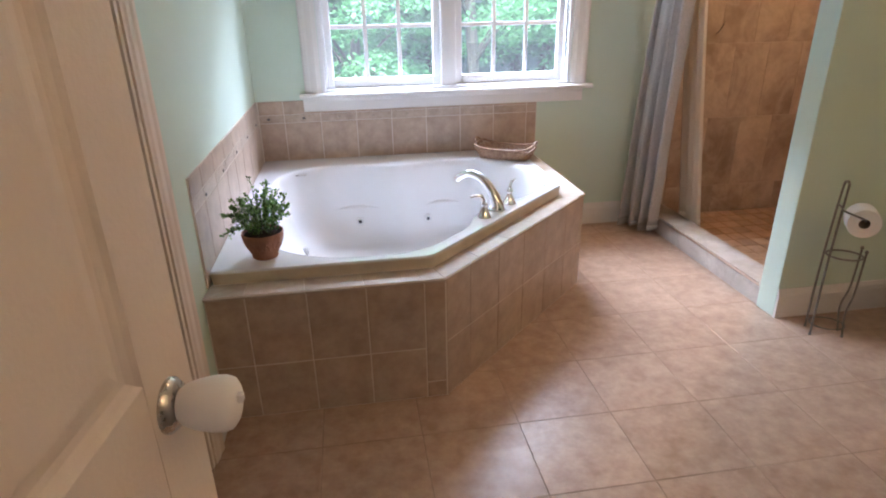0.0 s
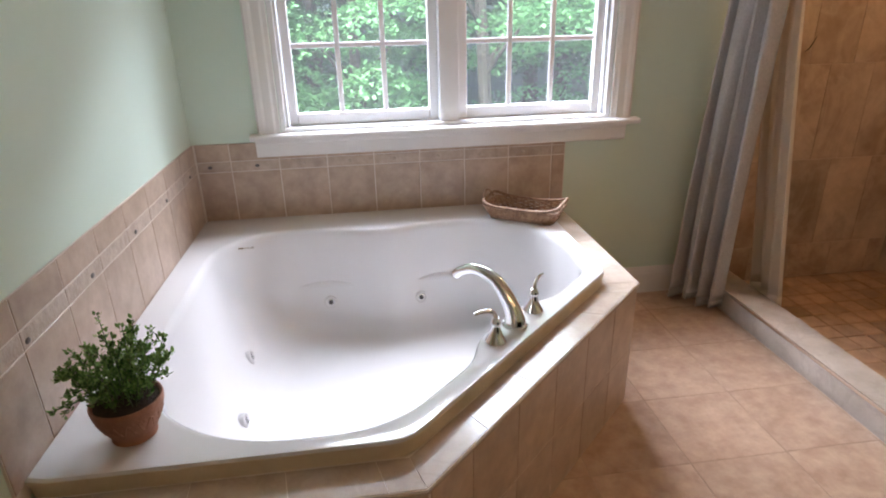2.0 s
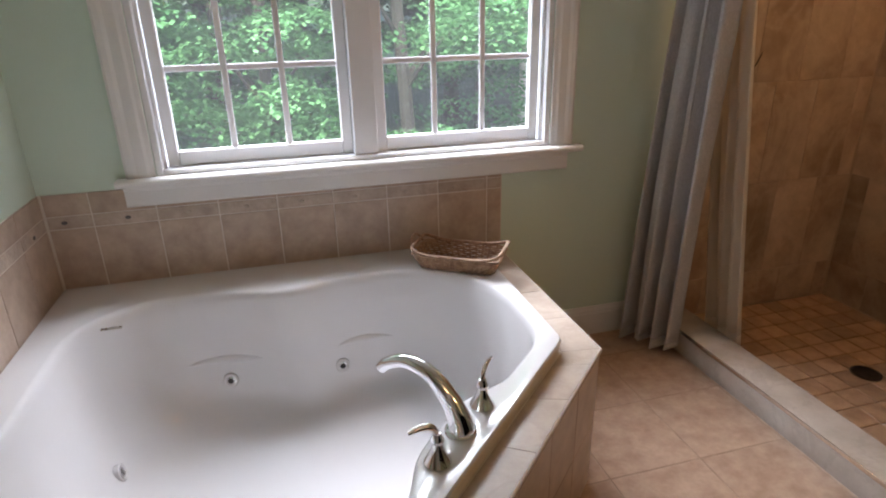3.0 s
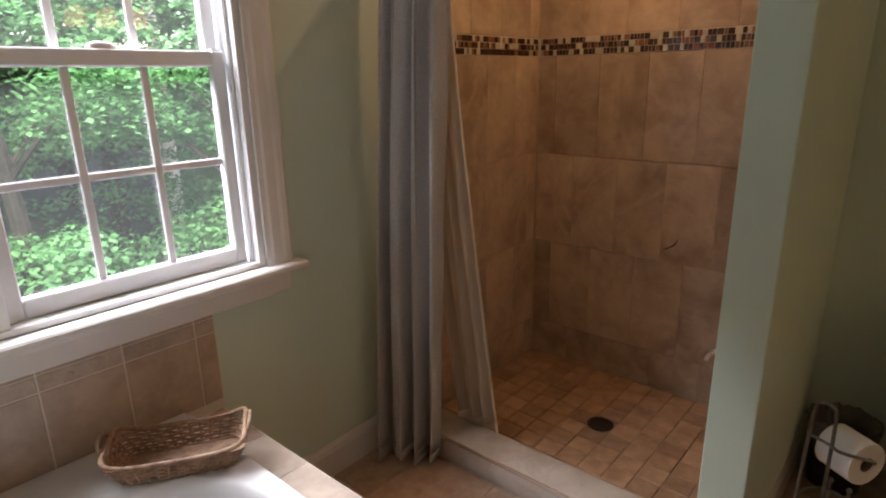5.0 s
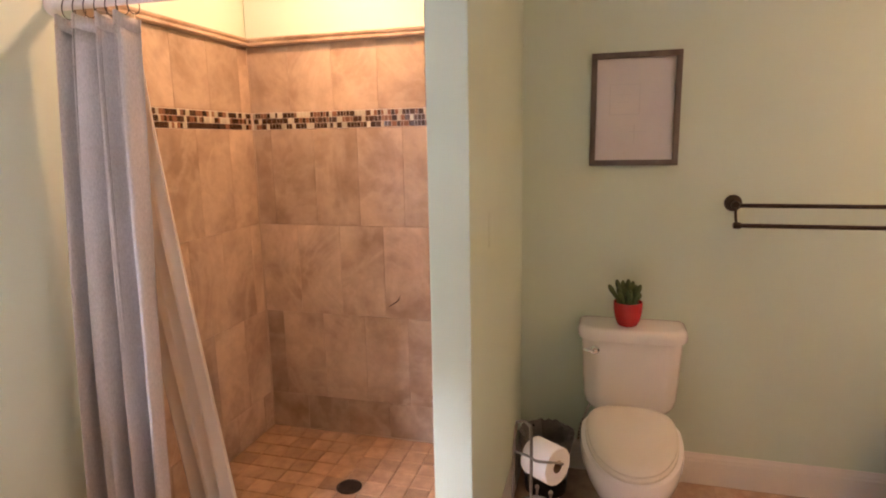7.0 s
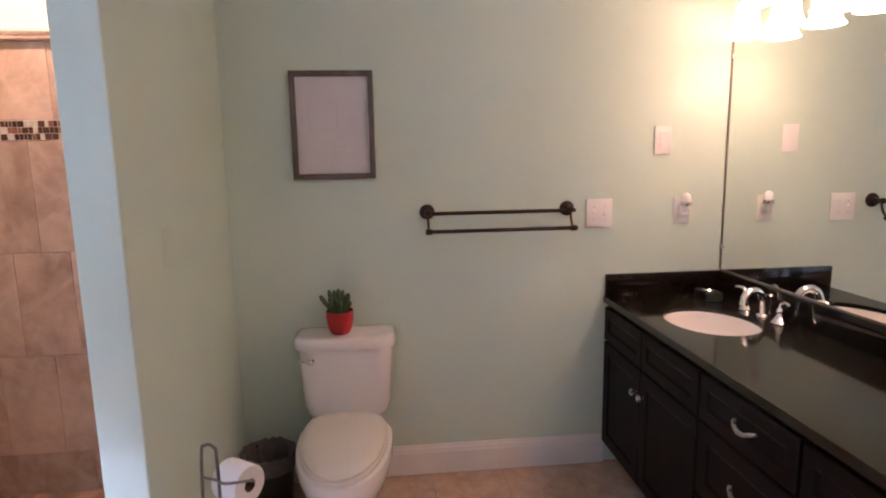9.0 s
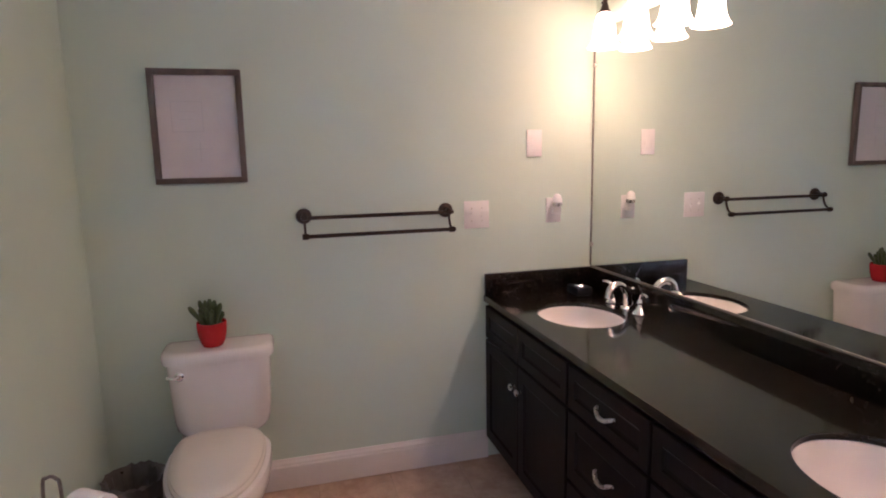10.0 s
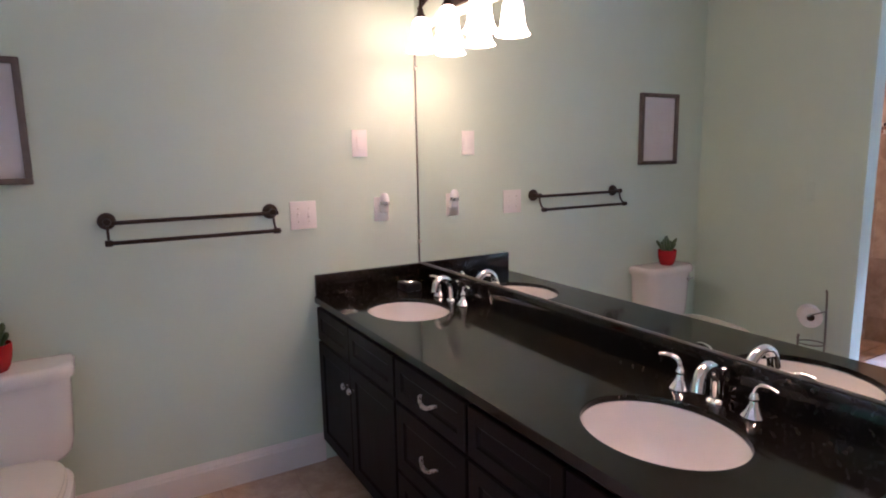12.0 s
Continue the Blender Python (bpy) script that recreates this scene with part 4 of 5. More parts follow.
part("metal_edge", boxes((1.8888, 1.8928, PY1 + 0.003, NY - 0.003, 0.101, 0.1158), bevel=0.001), ALU, curb, "thin bright metal edging")
drain = thing("floor_drain", "round dark bronze floor drain with a grid", "drain", at=(2.475, 2.838, 0.038))
part("flange", lathe(bmesh.new(), [(0.056, 0), (0.056, 0.003), (0.046, 0.004), (0.046, 0.001), (0, 0.001)], 36), DRAINM, drain)
for k in range(-3, 4):
    w = math.sqrt(0.046 ** 2 - (0.012 * k) ** 2)
    part("bar", boxes((-w, w, 0.012 * k - 0.0025, 0.012 * k + 0.0025, 0.0012, 0.0036)), DRAINM, drain, smooth=False)
spout = thing("shower_spout", "small chrome spout low on the shower wall", "faucet")
part("pipe", tube(bmesh.new(), smooth_line([(2.46, PY1 + 0.012, 0.53), (2.46, 2.36, 0.535), (2.46, 2.42, 0.525), (2.46, 2.436, 0.49)], 6), 0.012, 12), CHROME, spout)
part("flange", lathe(bmesh.new(), [(0.028, 0), (0.028, 0.004), (0.014, 0.012), (0.012, 0.014)], 24, pose(2.46, PY1 + 0.012, 0.53, -90)), CHROME, spout)
can = thing("recessed_light", "recessed ceiling light over the shower", "ceiling light", at=(2.50, 2.86, TOP))
part("trim_ring", lathe(bmesh.new(), [(0.075, -0.001), (0.095, -0.001), (0.095, -0.006), (0.088, -0.010), (0.075, -0.008)], 36, cap=False), WHITE, can)
part("bulb", lathe(bmesh.new(), [(0.0, -0.003), (0.05, -0.004), (0.072, -0.002)], 28, cap=False), CANL, can, "warm glowing bulb")
RAIL = [(0, 0), (0.012, 0), (0.020, 0.006), (0.020, 0.012), (0.013, 0.017), (0.013, 0.022), (0.020, 0.026), (0.022, 0.034), (0.012, 0.040), (0, 0.040)]
structure("trim_shower", run(bmesh.new(), RAIL, (2.01, NY - 0.051, 1.994), (EX - 0.014, NY - 0.051, 1.994), (0, -1, 0)), TRAV, "stone chair-rail moulding topping the shower tile", "trim")
structure("trim_shower_east", run(bmesh.new(), RAIL, (EX - 0.014, NY - 0.051, 1.994), (EX - 0.014, PY1 + 0.004, 1.994), (-1, 0, 0)), TRAV, "stone chair-rail moulding topping the shower tile", "trim")
structure("ledge_shower", boxes((2.01, EX, NY - 0.046, NY, 2.0, TOP), (EX - 0.0135, EX, PY1, NY - 0.051, 2.034, TOP)), PAINT, "mint green paint above the shower tile", "wall")

# curtain rod, curtain and liner
rod = thing("curtain_rod", "white tension rod across the shower opening", "curtain rod")
RZ = 1.986
part("bar", tube(bmesh.new(), [(1.925, PY1 + 0.014, RZ), (1.925, NY - 0.014, RZ)], 0.0185, 18), WHITE, rod)
for y, a in ((PY1, -90), (NY, 90)):
    part("flange", lathe(bmesh.new(), [(0.034, 0), (0.034, 0.008), (0.026, 0.014), (0.019, 0.026)], 24, pose(1.925, y, RZ, a)), WHITE, rod)


def hung(n, rows_, foot, head, top, low, folds, amp0, amp1, bend=0.8, wob=0):
    """A hanging cloth: head and foot lines in plan, folds across them; returns its points row by row."""
    hd, ftv = [Vector((*p, 0)) for p in head], [Vector((*p, 0)) for p in foot]
    out = []
    for r in range(rows_ + 1):
        f = r / rows_
        row = []
        for i in range(n + 1):
            s = i / n
            a, b = hd[0].lerp(hd[1], s), ftv[0].lerp(ftv[1], s)
            g = f ** bend
            p = a.lerp(b, g)
            d = (hd[1] - hd[0]).lerp(ftv[1] - ftv[0], g).normalized()
            nrm = Vector((d.y, -d.x, 0))
            ph = 2 * math.pi * folds * s + wob * math.sin(2.3 * f + 3 * s) + 1.1 * math.sin(2 * math.pi * 1.3 * s + 0.6) + 0.5 * math.sin(2 * math.pi * 2.9 * s + 2 + 1.2 * f)
            amp = amp0 + (amp1 - amp0) * f
            wave = math.sin(ph) + 0.35 * math.sin(2 * ph + 1.1 + 1.5 * f)
            p = p + nrm * amp * wave + d * amp * 0.55 * math.cos(ph * 1.0 + 0.7) * min(1, 4 * s, 4 * (1 - s))
            row.append(Vector((p.x, p.y, top + (low - top) * f + 0.006 * math.sin(ph) * (1 - f) * 2 - (0.01 * math.sin(ph * 0.5) if r == rows_ else 0))))
        out.append(row)
    return out


def cloth(name, rows_, material, parent, label="", thick=0.0022):
    bm = bmesh.new()
    vs = [[bm.verts.new(p) for p in row] for row in rows_]
    for a, b in zip(vs, vs[1:]):
        for i in range(len(a) - 1):
            bm.faces.new((a[i], a[i + 1], b[i + 1], b[i]))
    o = part(name, bm, material, parent, label)
    m = o.modifiers.new("thickness", "SOLIDIFY")
    m.thickness, m.offset = thick, 0
    return o


curtain = thing("shower_curtain", "grey linen shower curtain gathered to one side", "curtain")
drop = hung(150, 46, ((1.735, 3.455), (1.866, 3.245)), ((1.895, 3.470), (1.905, 3.205)), 1.935, 0.02, 3.6, 0.026, 0.040, wob=1.1)
cloth("cloth", drop[1:-1], CLOTH, curtain)
cloth("top_hem", drop[:2], CLOTH, curtain, "stitched top hem", 0.005)
cloth("bottom_hem", drop[-2:], CLOTH, curtain, "stitched bottom hem", 0.005)
for k in range(7):
    y = 3.215 + 0.042 * k
    part("ring", tube(bmesh.new(), [(1.925 + 0.024 * math.cos(a), y + 0.004 * math.sin(a * 2), 1.974 + 0.036 * math.sin(a)) for a in [2 * math.pi * i / 18 for i in range(18)]], 0.0017, 6, closed=True), BRONZE, curtain, "bronze curtain ring")
liner = thing("shower_liner", "cream vinyl shower liner hanging inside the curb", "curtain liner")
drop = hung(90, 34, ((2.082, 3.30), (2.068, 3.100)), ((1.94, 3.41), (1.945, 3.225)), 1.935, 0.075, 3.0, 0.010, 0.022, bend=1.2, wob=1.0)
cloth("sheet", drop[1:-1], LINER, liner)
cloth("top_hem", drop[:2], LINER, liner, "welded top hem", 0.004)
cloth("bottom_hem", drop[-2:], LINER, liner, "weighted bottom hem", 0.004)

# ---- toilet corner ----
toilet = thing("toilet", "white two-piece toilet with its lid closed", "toilet", at=(EX, 1.662, 0))


def slab(hx, hy, cx, z, r, n=72):
    """Tank outline: bowed front towards -x with soft corners, squarer at the back."""
    pts = resample(rounded([(-hx, -hy), (hx, -hy), (hx, hy), (-hx, hy)], [r * 1.5, r * 0.5, r * 0.5, r * 1.5], 8), n)
    return [Vector((v.x + cx - (0.014 * (1 - (v.y / hy) ** 2) if v.x < 0 else 0), v.y, z)) for v in pts]


def egg(front, back, w, z, n=64, s=1.0):
    """Bowl outline: long towards -x, blunt at the back."""
    out, mid = [], back - w * 0.95
    for i in range(n):
        a = 2 * math.pi * i / n
        c, q = math.cos(a), math.sin(a)
        x = mid + (mid - front) * c * s if c < 0 else mid + (back - mid) * s * math.copysign(abs(c) ** 0.62, c)
        out.append(Vector((x, w * s * math.copysign(abs(q) ** 0.92, q), z)))
    return out


part("tank", loft(bmesh.new(), [slab(0.050, 0.118, -0.105, 0.374, 0.03), slab(0.066, 0.150, -0.105, 0.378, 0.04), slab(0.074, 0.170, -0.104, 0.390, 0.045), slab(0.079, 0.184, -0.103, 0.410, 0.045), slab(0.083, 0.191, -0.102, 0.445, 0.045),
                                slab(0.086, 0.196, -0.101, 0.53, 0.045), slab(0.090, 0.204, -0.100, 0.702, 0.042)]), PORC, toilet)
part("tank_lid", loft(bmesh.new(), [slab(0.091, 0.205, -0.101, 0.7025, 0.042), slab(0.100, 0.217, -0.104, 0.705, 0.046), slab(0.103, 0.220, -0.104, 0.716, 0.048), slab(0.103, 0.220, -0.104, 0.733, 0.048), slab(0.099, 0.216, -0.104, 0.746, 0.046), slab(0.090, 0.207, -0.104, 0.7535, 0.042), slab(0.07, 0.19, -0.104, 0.755, 0.035)]), PORC, toilet)
lv_ = part("flush_lever", lathe(bmesh.new(), [(0.019, 0), (0.019, 0.006), (0.012, 0.013), (0, 0.014)], 20, pose(-0.193, 0.148, 0.660, 0, -90, 0)), CHROME, toilet, "chrome flush lever")
part("arm", tube(bmesh.new(), smooth_line([(-0.204, 0.148, 0.660), (-0.210, 0.158, 0.660), (-0.208, 0.176, 0.661), (-0.202, 0.192, 0.663)], 4), 0.0062, 10, flat=0.6), CHROME, lv_)
FR, BK = -0.735, -0.205
part("bowl", loft(bmesh.new(), [egg(-0.60, -0.10, 0.105, 0.0), egg(-0.60, -0.10, 0.108, 0.02), egg(-0.585, -0.11, 0.100, 0.05), egg(-0.61, -0.12, 0.112, 0.14), egg(-0.665, -0.14, 0.160, 0.22), egg(-0.715, -0.16, 0.184, 0.29),
                                egg(-0.738, -0.18, 0.191, 0.335), egg(-0.743, -0.18, 0.193, 0.365), egg(-0.739, -0.18, 0.190, 0.384), egg(-0.732, -0.18, 0.184, 0.388)]), PORC, toilet)
part("pedestal_back", boxes((-0.26, -0.02, -0.11, 0.11, 0.0, 0.373), bevel=0.03), PORC, toilet)
part("seat", loft(bmesh.new(), [egg(FR + 0.008, BK, 0.169, 0.389), egg(FR + 0.003, BK, 0.173, 0.393), egg(FR + 0.003, BK, 0.173, 0.402), egg(FR + 0.009, BK, 0.168, 0.406)]), SEATP, toilet)
part("lid", loft(bmesh.new(), [egg(FR + 0.012, BK, 0.163, 0.409), egg(FR + 0.006, BK, 0.167, 0.413), egg(FR + 0.006, BK, 0.167, 0.420), egg(FR + 0.016, BK - 0.004, 0.159, 0.428), egg(FR + 0.06, BK - 0.03, 0.128, 0.433)]), SEATP, toilet)
for s in (-1, 1):
    part("hinge", boxes((-0.215, -0.185, s * 0.075 - 0.02, s * 0.075 + 0.02, 0.389, 0.418), bevel=0.005), SEATP, toilet)
part("supply_hose", tube(bmesh.new(), smooth_line([(-0.004, 0.20, 0.17), (-0.06, 0.21, 0.17), (-0.09, 0.20, 0.26), (-0.10, 0.16, 0.385)], 6), 0.006, 8), NICKEL, toilet)

succulent = thing("succulent", "dusty green succulent in a red glazed pot on the tank", "plant", at=(2.818, 1.681, 0.755))
part("pot", lathe(bmesh.new(), [(0.035, 0), (0.040, 0.003), (0.049, 0.022), (0.0555, 0.048), (0.0585, 0.074), (0.0588, 0.098), (0.057, 0.103), (0.0535, 0.102), (0.050, 0.088), (0, 0.087)], 36), REDP, succulent, "red glazed pot")
part("soil", lathe(bmesh.new(), [(0.0, 0.094), (0.0505, 0.091), (0.0505, 0.086)], 20), SOIL, succulent)
for k in range(20):
    a, o = k * 2.399 + 0.5 * rng.random(), 0.10 + 0.62 * (k / 22)
    d = Vector((math.cos(a) * o, math.sin(a) * o, 1.0)).normalized()
    base = Vector((0.030 * math.cos(a) * (k / 22), 0.030 * math.sin(a) * (k / 22), 0.085))
    ln = rng.choice((0.058, 0.070, 0.082, 0.102)) + 0.012 * rng.random()
    part("leaf", tube(bmesh.new(), [base + d * ln * f for f in (0, 0.2, 0.4, 0.6, 0.8, 0.92, 1)], lambda f: 0.0112 * (0.72 + 0.55 * f - 0.85 * f ** 8 + 0.12 * math.sin(13 * f)), 8, flat=0.8), SUCC, succulent)

stand = thing("toilet_paper_stand", "pewter wire toilet paper stand with one roll and a lower ring", "paper stand", at=(1.974, 2.003, 0), turn=-25)
part("loop", tube(bmesh.new(), smooth_line([(-0.012, -0.038, 0.008), (-0.012, -0.034, 0.35), (-0.004, -0.028, 0.65), (0.0, -0.014, 0.690), (0.0, 0.014, 0.690), (-0.004, 0.028, 0.65), (-0.012, 0.034, 0.35), (-0.012, 0.038, 0.008)], 6), 0.0048, 8), WIRE, stand)
part("ring", tube(bmesh.new(), [(0.055 + 0.068 * math.cos(a), 0.056 * math.sin(a), 0.375) for a in [2 * math.pi * i / 40 for i in range(40)]], 0.0042, 8, closed=True), WIRE, stand)
part("foot_ring", tube(bmesh.new(), [(0.055 + 0.068 * math.cos(a), 0.056 * math.sin(a), 0.045) for a in [2 * math.pi * i / 40 for i in range(40)]], 0.0035, 8, closed=True), WIRE, stand)
for s in (-1, 1):
    part("leg", tube(bmesh.new(), smooth_line([(0.115, s * 0.030, 0.008), (0.102, s * 0.036, 0.12), (0.118, s * 0.028, 0.22), (0.122, s * 0.026, 0.375), (0.122, s * 0.026, 0.40)], 6), 0.0045, 8), WIRE, stand)
    part("finial", lathe(bmesh.new(), [(0, -0.008), (0.007, -0.004), (0.008, 0.002), (0.004, 0.008), (0, 0.010)], 14, pose(0.122, s * 0.026, 0.405)), WIRE, stand)
    for x in (-0.012, 0.115):
        part("foot", lathe(bmesh.new(), [(0.006, 0), (0.006, 0.008), (0.003, 0.012), (0, 0.012)], 12, pose(x, s * (0.038 if x < 0 else 0.030), 0)), WIRE, stand)
part("crossbar", tube(bmesh.new(), [(-0.006, -0.030, 0.590), (-0.006, 0.030, 0.590)], 0.004, 8), WIRE, stand)
arm_at = stand.matrix_basis.inverted() @ Vector((2.026, 1.943, 0.560))
way_ = (stand.matrix_basis.inverted().to_3x3() @ Vector((math.cos(radians(55)), math.sin(radians(55)), 0)))
part("arm", tube(bmesh.new(), smooth_line([(-0.006, -0.030, 0.590), (-0.004, -0.052, 0.584), arm_at - way_ * 0.066 + Vector((-0.010, 0, 0.010)), arm_at - way_ * 0.060, arm_at, arm_at + way_ * 0.058, arm_at + way_ * 0.064 + Vector((0, 0, 0.010))], 5), 0.0042, 8), WIRE, stand)
roll = thing("toilet_paper_roll", "white toilet paper roll on a wire arm", "toilet paper", at=(2.026, 1.943, 0.545), turn=55)
prof = [(0.020, -0.05), (0.058, -0.05), (0.060, -0.047), (0.060, 0.047), (0.058, 0.05), (0.020, 0.05)]
part("tissue", lathe(bmesh.new(), prof, 40, pose(0, 0, 0, 0, 90, 0), cap=False), TISSUE, roll)
part("core", lathe(bmesh.new(), [(0.0205, -0.0495), (0.0205, 0.0495), (0.019, 0.0495), (0.019, -0.0495)], 28, pose(0, 0, 0, 0, 90, 0), cap=False), CARD, roll, "brown cardboard core")
bin_ = thing("wastebasket", "small dark wastebasket with a crumpled grey liner", "wastebasket", at=(2.735, 2.005, 0))
part("body", lathe(bmesh.new(), [(0.085, 0), (0.09, 0.004), (0.108, 0.25), (0.111, 0.254), (0.108, 0.256), (0.088, 0.012), (0, 0.01)], 36), BLACKP, bin_)
rb = random.Random(8)
bag = []
for z, r, j in ((0.20, 0.111, 0.002), (0.245, 0.115, 0.004), (0.268, 0.117, 0.006), (0.275, 0.112, 0.01), (0.262, 0.100, 0.012), (0.20, 0.092, 0.01), (0.12, 0.07, 0.012)):
    bag.append([Vector(((r + rb.uniform(-j, j)) * math.cos(2 * math.pi * i / 40), (r + rb.uniform(-j, j)) * math.sin(2 * math.pi * i / 40), z + rb.uniform(-j, j))) for i in range(40)])
part("liner", loft(bmesh.new(), bag, (False, True)), SMOKE, bin_, "crumpled grey plastic liner")

# picture, towel rail, plates
pic = thing("picture", "faint pencil print in a weathered grey wood frame", "picture", at=(EX, 1.682, 1.646), turn=-90)
PW, PH = 0.176, 0.228
for d in ((-PW, PW, PH - 0.023, PH), (-PW, PW, -PH, -PH + 0.023), (-PW, -PW + 0.023, -PH + 0.023, PH - 0.023), (PW - 0.023, PW, -PH + 0.023, PH - 0.023)):
    part("moulding", boxes((d[0], d[1], -0.030, -0.001, d[2], d[3]), bevel=0.002), GREYW, pic)
part("print", boxes((-PW + 0.02, PW - 0.02, -0.012, -0.006, -PH + 0.02, PH - 0.02)), PAPER, pic, "pale paper with faint grey drawing", smooth=False)
for k, (xa, xb, za, zb) in enumerate(((-0.10, 0.02, -0.02, -0.017), (-0.10, 0.02, 0.10, 0.103), (-0.10, -0.097, -0.02, 0.10), (0.017, 0.02, -0.02, 0.10), (-0.07, -0.02, 0.03, 0.032), (-0.07, -0.01, 0.06, 0.062), (-0.02, 0.05, -0.09, -0.088), (0.0, 0.003, -0.14, -0.06))):
    part("pencil_line", boxes((xa, xb, -0.0126, -0.0118, za, zb)), PRINT, pic, smooth=False)

towel = thing("towel_rail", "empty double towel rail in oil-rubbed bronze", "towel rail")
for y in (1.284, 0.640):
    part("flange", lathe(bmesh.new(), [(0.034, 0), (0.034, 0.006), (0.030, 0.012), (0.016, 0.016), (0.012, 0.022), (0.012, 0.060), (0.015, 0.066), (0.012, 0.074), (0, 0.075)], 28, pose(EX, y, 1.262, 0, -90, 0)), BRONZE, towel)
    part("bracket", tube(bmesh.new(), smooth_line([(EX - 0.058, y, 1.262), (EX - 0.066, y, 1.225), (EX - 0.082, y, 1.200), (EX - 0.105, y, 1.187)], 5), 0.0055, 8), BRONZE, towel)
    part("end_cap", lathe(bmesh.new(), [(0.011, -0.014), (0.013, -0.010), (0.013, 0.010), (0.011, 0.014)], 18, pose(EX - 0.105, y, 1.184, 90)), BRONZE, towel)
part("bar", tube(bmesh.new(), [(EX - 0.058, 1.300, 1.258), (EX - 0.058, 0.618, 1.258)], 0.0085, 14), BRONZE, towel)
part("bar", tube(bmesh.new(), [(EX - 0.105, 1.298, 1.184), (EX - 0.105, 0.622, 1.184)], 0.0085, 14), BRONZE, towel)


def plate(name, label, category, y0, y1, z0, z1, material=PLATEP):
    t = thing(name, label, category)
    part("cover", boxes((EX - 0.007, EX, y0, y1, z0, z1), bevel=0.0025), material, t)
    return t


sw = plate("light_switch", "white double toggle light switch plate", "light switch", 0.425, 0.549, 1.170, 1.300)
for y, up in ((0.513, 1), (0.462, -1)):
    part("slot", boxes((EX - 0.0078, EX - 0.0065, y - 0.0065, y + 0.0065, 1.222, 1.248), bevel=0.0006), PLATEP, sw)
    part("toggle", boxes((EX - 0.019, EX - 0.0075, y - 0.0045, y + 0.0045, 1.232 + 0.006 * up, 1.240 + 0.008 * up), bevel=0.002), PLATEP, sw)
    for z in (1.205, 1.265):
        part("screw", lathe(bmesh.new(), [(0.003, 0), (0.003, 0.001), (0, 0.0015)], 10, pose(EX - 0.007, y, z, 0, -90, 0)), NICKEL, sw)
rk = plate("rocker_switch", "white single rocker switch plate", "light switch", 0.154, 0.232, 1.500, 1.627)
part("rocker", boxes((EX - 0.0105, EX - 0.0065, 0.176, 0.210, 1.530, 1.597), bevel=0.0018), PLATEP, rk)
nl = plate("outlet", "white wall outlet beside the mirror", "outlet", 0.050, 0.128, 1.180, 1.300)
for z in (1.212, 1.268):
    part("socket", boxes((EX - 0.0082, EX - 0.0065, 0.074, 0.104, z - 0.015, z + 0.015), bevel=0.001), PLATEP, nl)
night = thing("night_light", "white plug-in night light with a grey sensor band", "night light")
part("body", boxes((EX - 0.040, EX - 0.0085, 0.062, 0.106, 1.222, 1.268), bevel=0.008), PLATEP, night)
part("band", lathe(bmesh.new(), [(0.023, 0), (0.024, 0.004), (0.024, 0.014), (0.023, 0.018)], 24, pose(EX - 0.036, 0.084, 1.262)), NICKEL, night, "grey sensor band")
part("hood", lathe(bmesh.new(), [(0.023, 0), (0.023, 0.012), (0.018, 0.032), (0.008, 0.040), (0, 0.041)], 24, pose(EX - 0.036, 0.084, 1.280)), PLATEP, night)
blank = thing("painted_plate", "blank cover plate painted over in wall green", "cover plate")
part("cover", boxes((2.155, 2.228, PY0 - 0.0012, PY0, 1.19, 1.305), bevel=0.0005), PAINT, blank)

# ---- vanity ----
VX0, VX1, VX2, VX3 = EX, 2.085, 1.605, 0.740
FY, CT = 0.428, 0.840


def front(xa, xb, za, zb, parent, name):
    """A cabinet front with a recessed, bevelled panel, facing +y."""
    g = 0.0022
    xa, xb, za, zb = xa + g, xb - g, za + g, zb - g
    e1 = min(0.055, (zb - za) * 0.28)
    rect = lambda e, y: [Vector((x, y, z)) for x, z in ((xa + e, za + e), (xb - e, za + e), (xb - e, zb - e), (xa + e, zb - e))]
    bm = loft(bmesh.new(), [rect(0, FY + 0.0005), rect(0, FY + 0.016), rect(0.003, FY + 0.019), rect(e1, FY + 0.019), rect(e1 + 0.006, FY + 0.013), rect(e1 + 0.012, FY + 0.011), rect(e1 + 0.020, FY + 0.011)])
    return part(name, bm, ESPR, parent, smooth=False)


def knob(x, z, parent):
    part("knob", lathe(bmesh.new(), [(0.007, 0), (0.005, 0.006), (0.006, 0.012), (0.014, 0.018), (0.015, 0.023), (0.010, 0.028), (0, 0.029)], 20, pose(x, FY + 0.019, z, -90)), NICKEL, parent, "brushed nickel knob")


def pull(x, z, parent):
    h = 0.052
    pts = [(x - h, FY + 0.020, z + 0.012), (x - h * 0.85, FY + 0.030, z + 0.010), (x - h * 0.3, FY + 0.040, z - 0.003), (x + h * 0.3, FY + 0.040, z - 0.003), (x + h * 0.85, FY + 0.030, z + 0.010), (x + h, FY + 0.020, z + 0.012)]
    part("pull", tube(bmesh.new(), smooth_line(pts, 5), lambda f: 0.0045 + 0.003 * math.sin(math.pi * f), 10), NICKEL, parent, "brushed nickel curved pull")


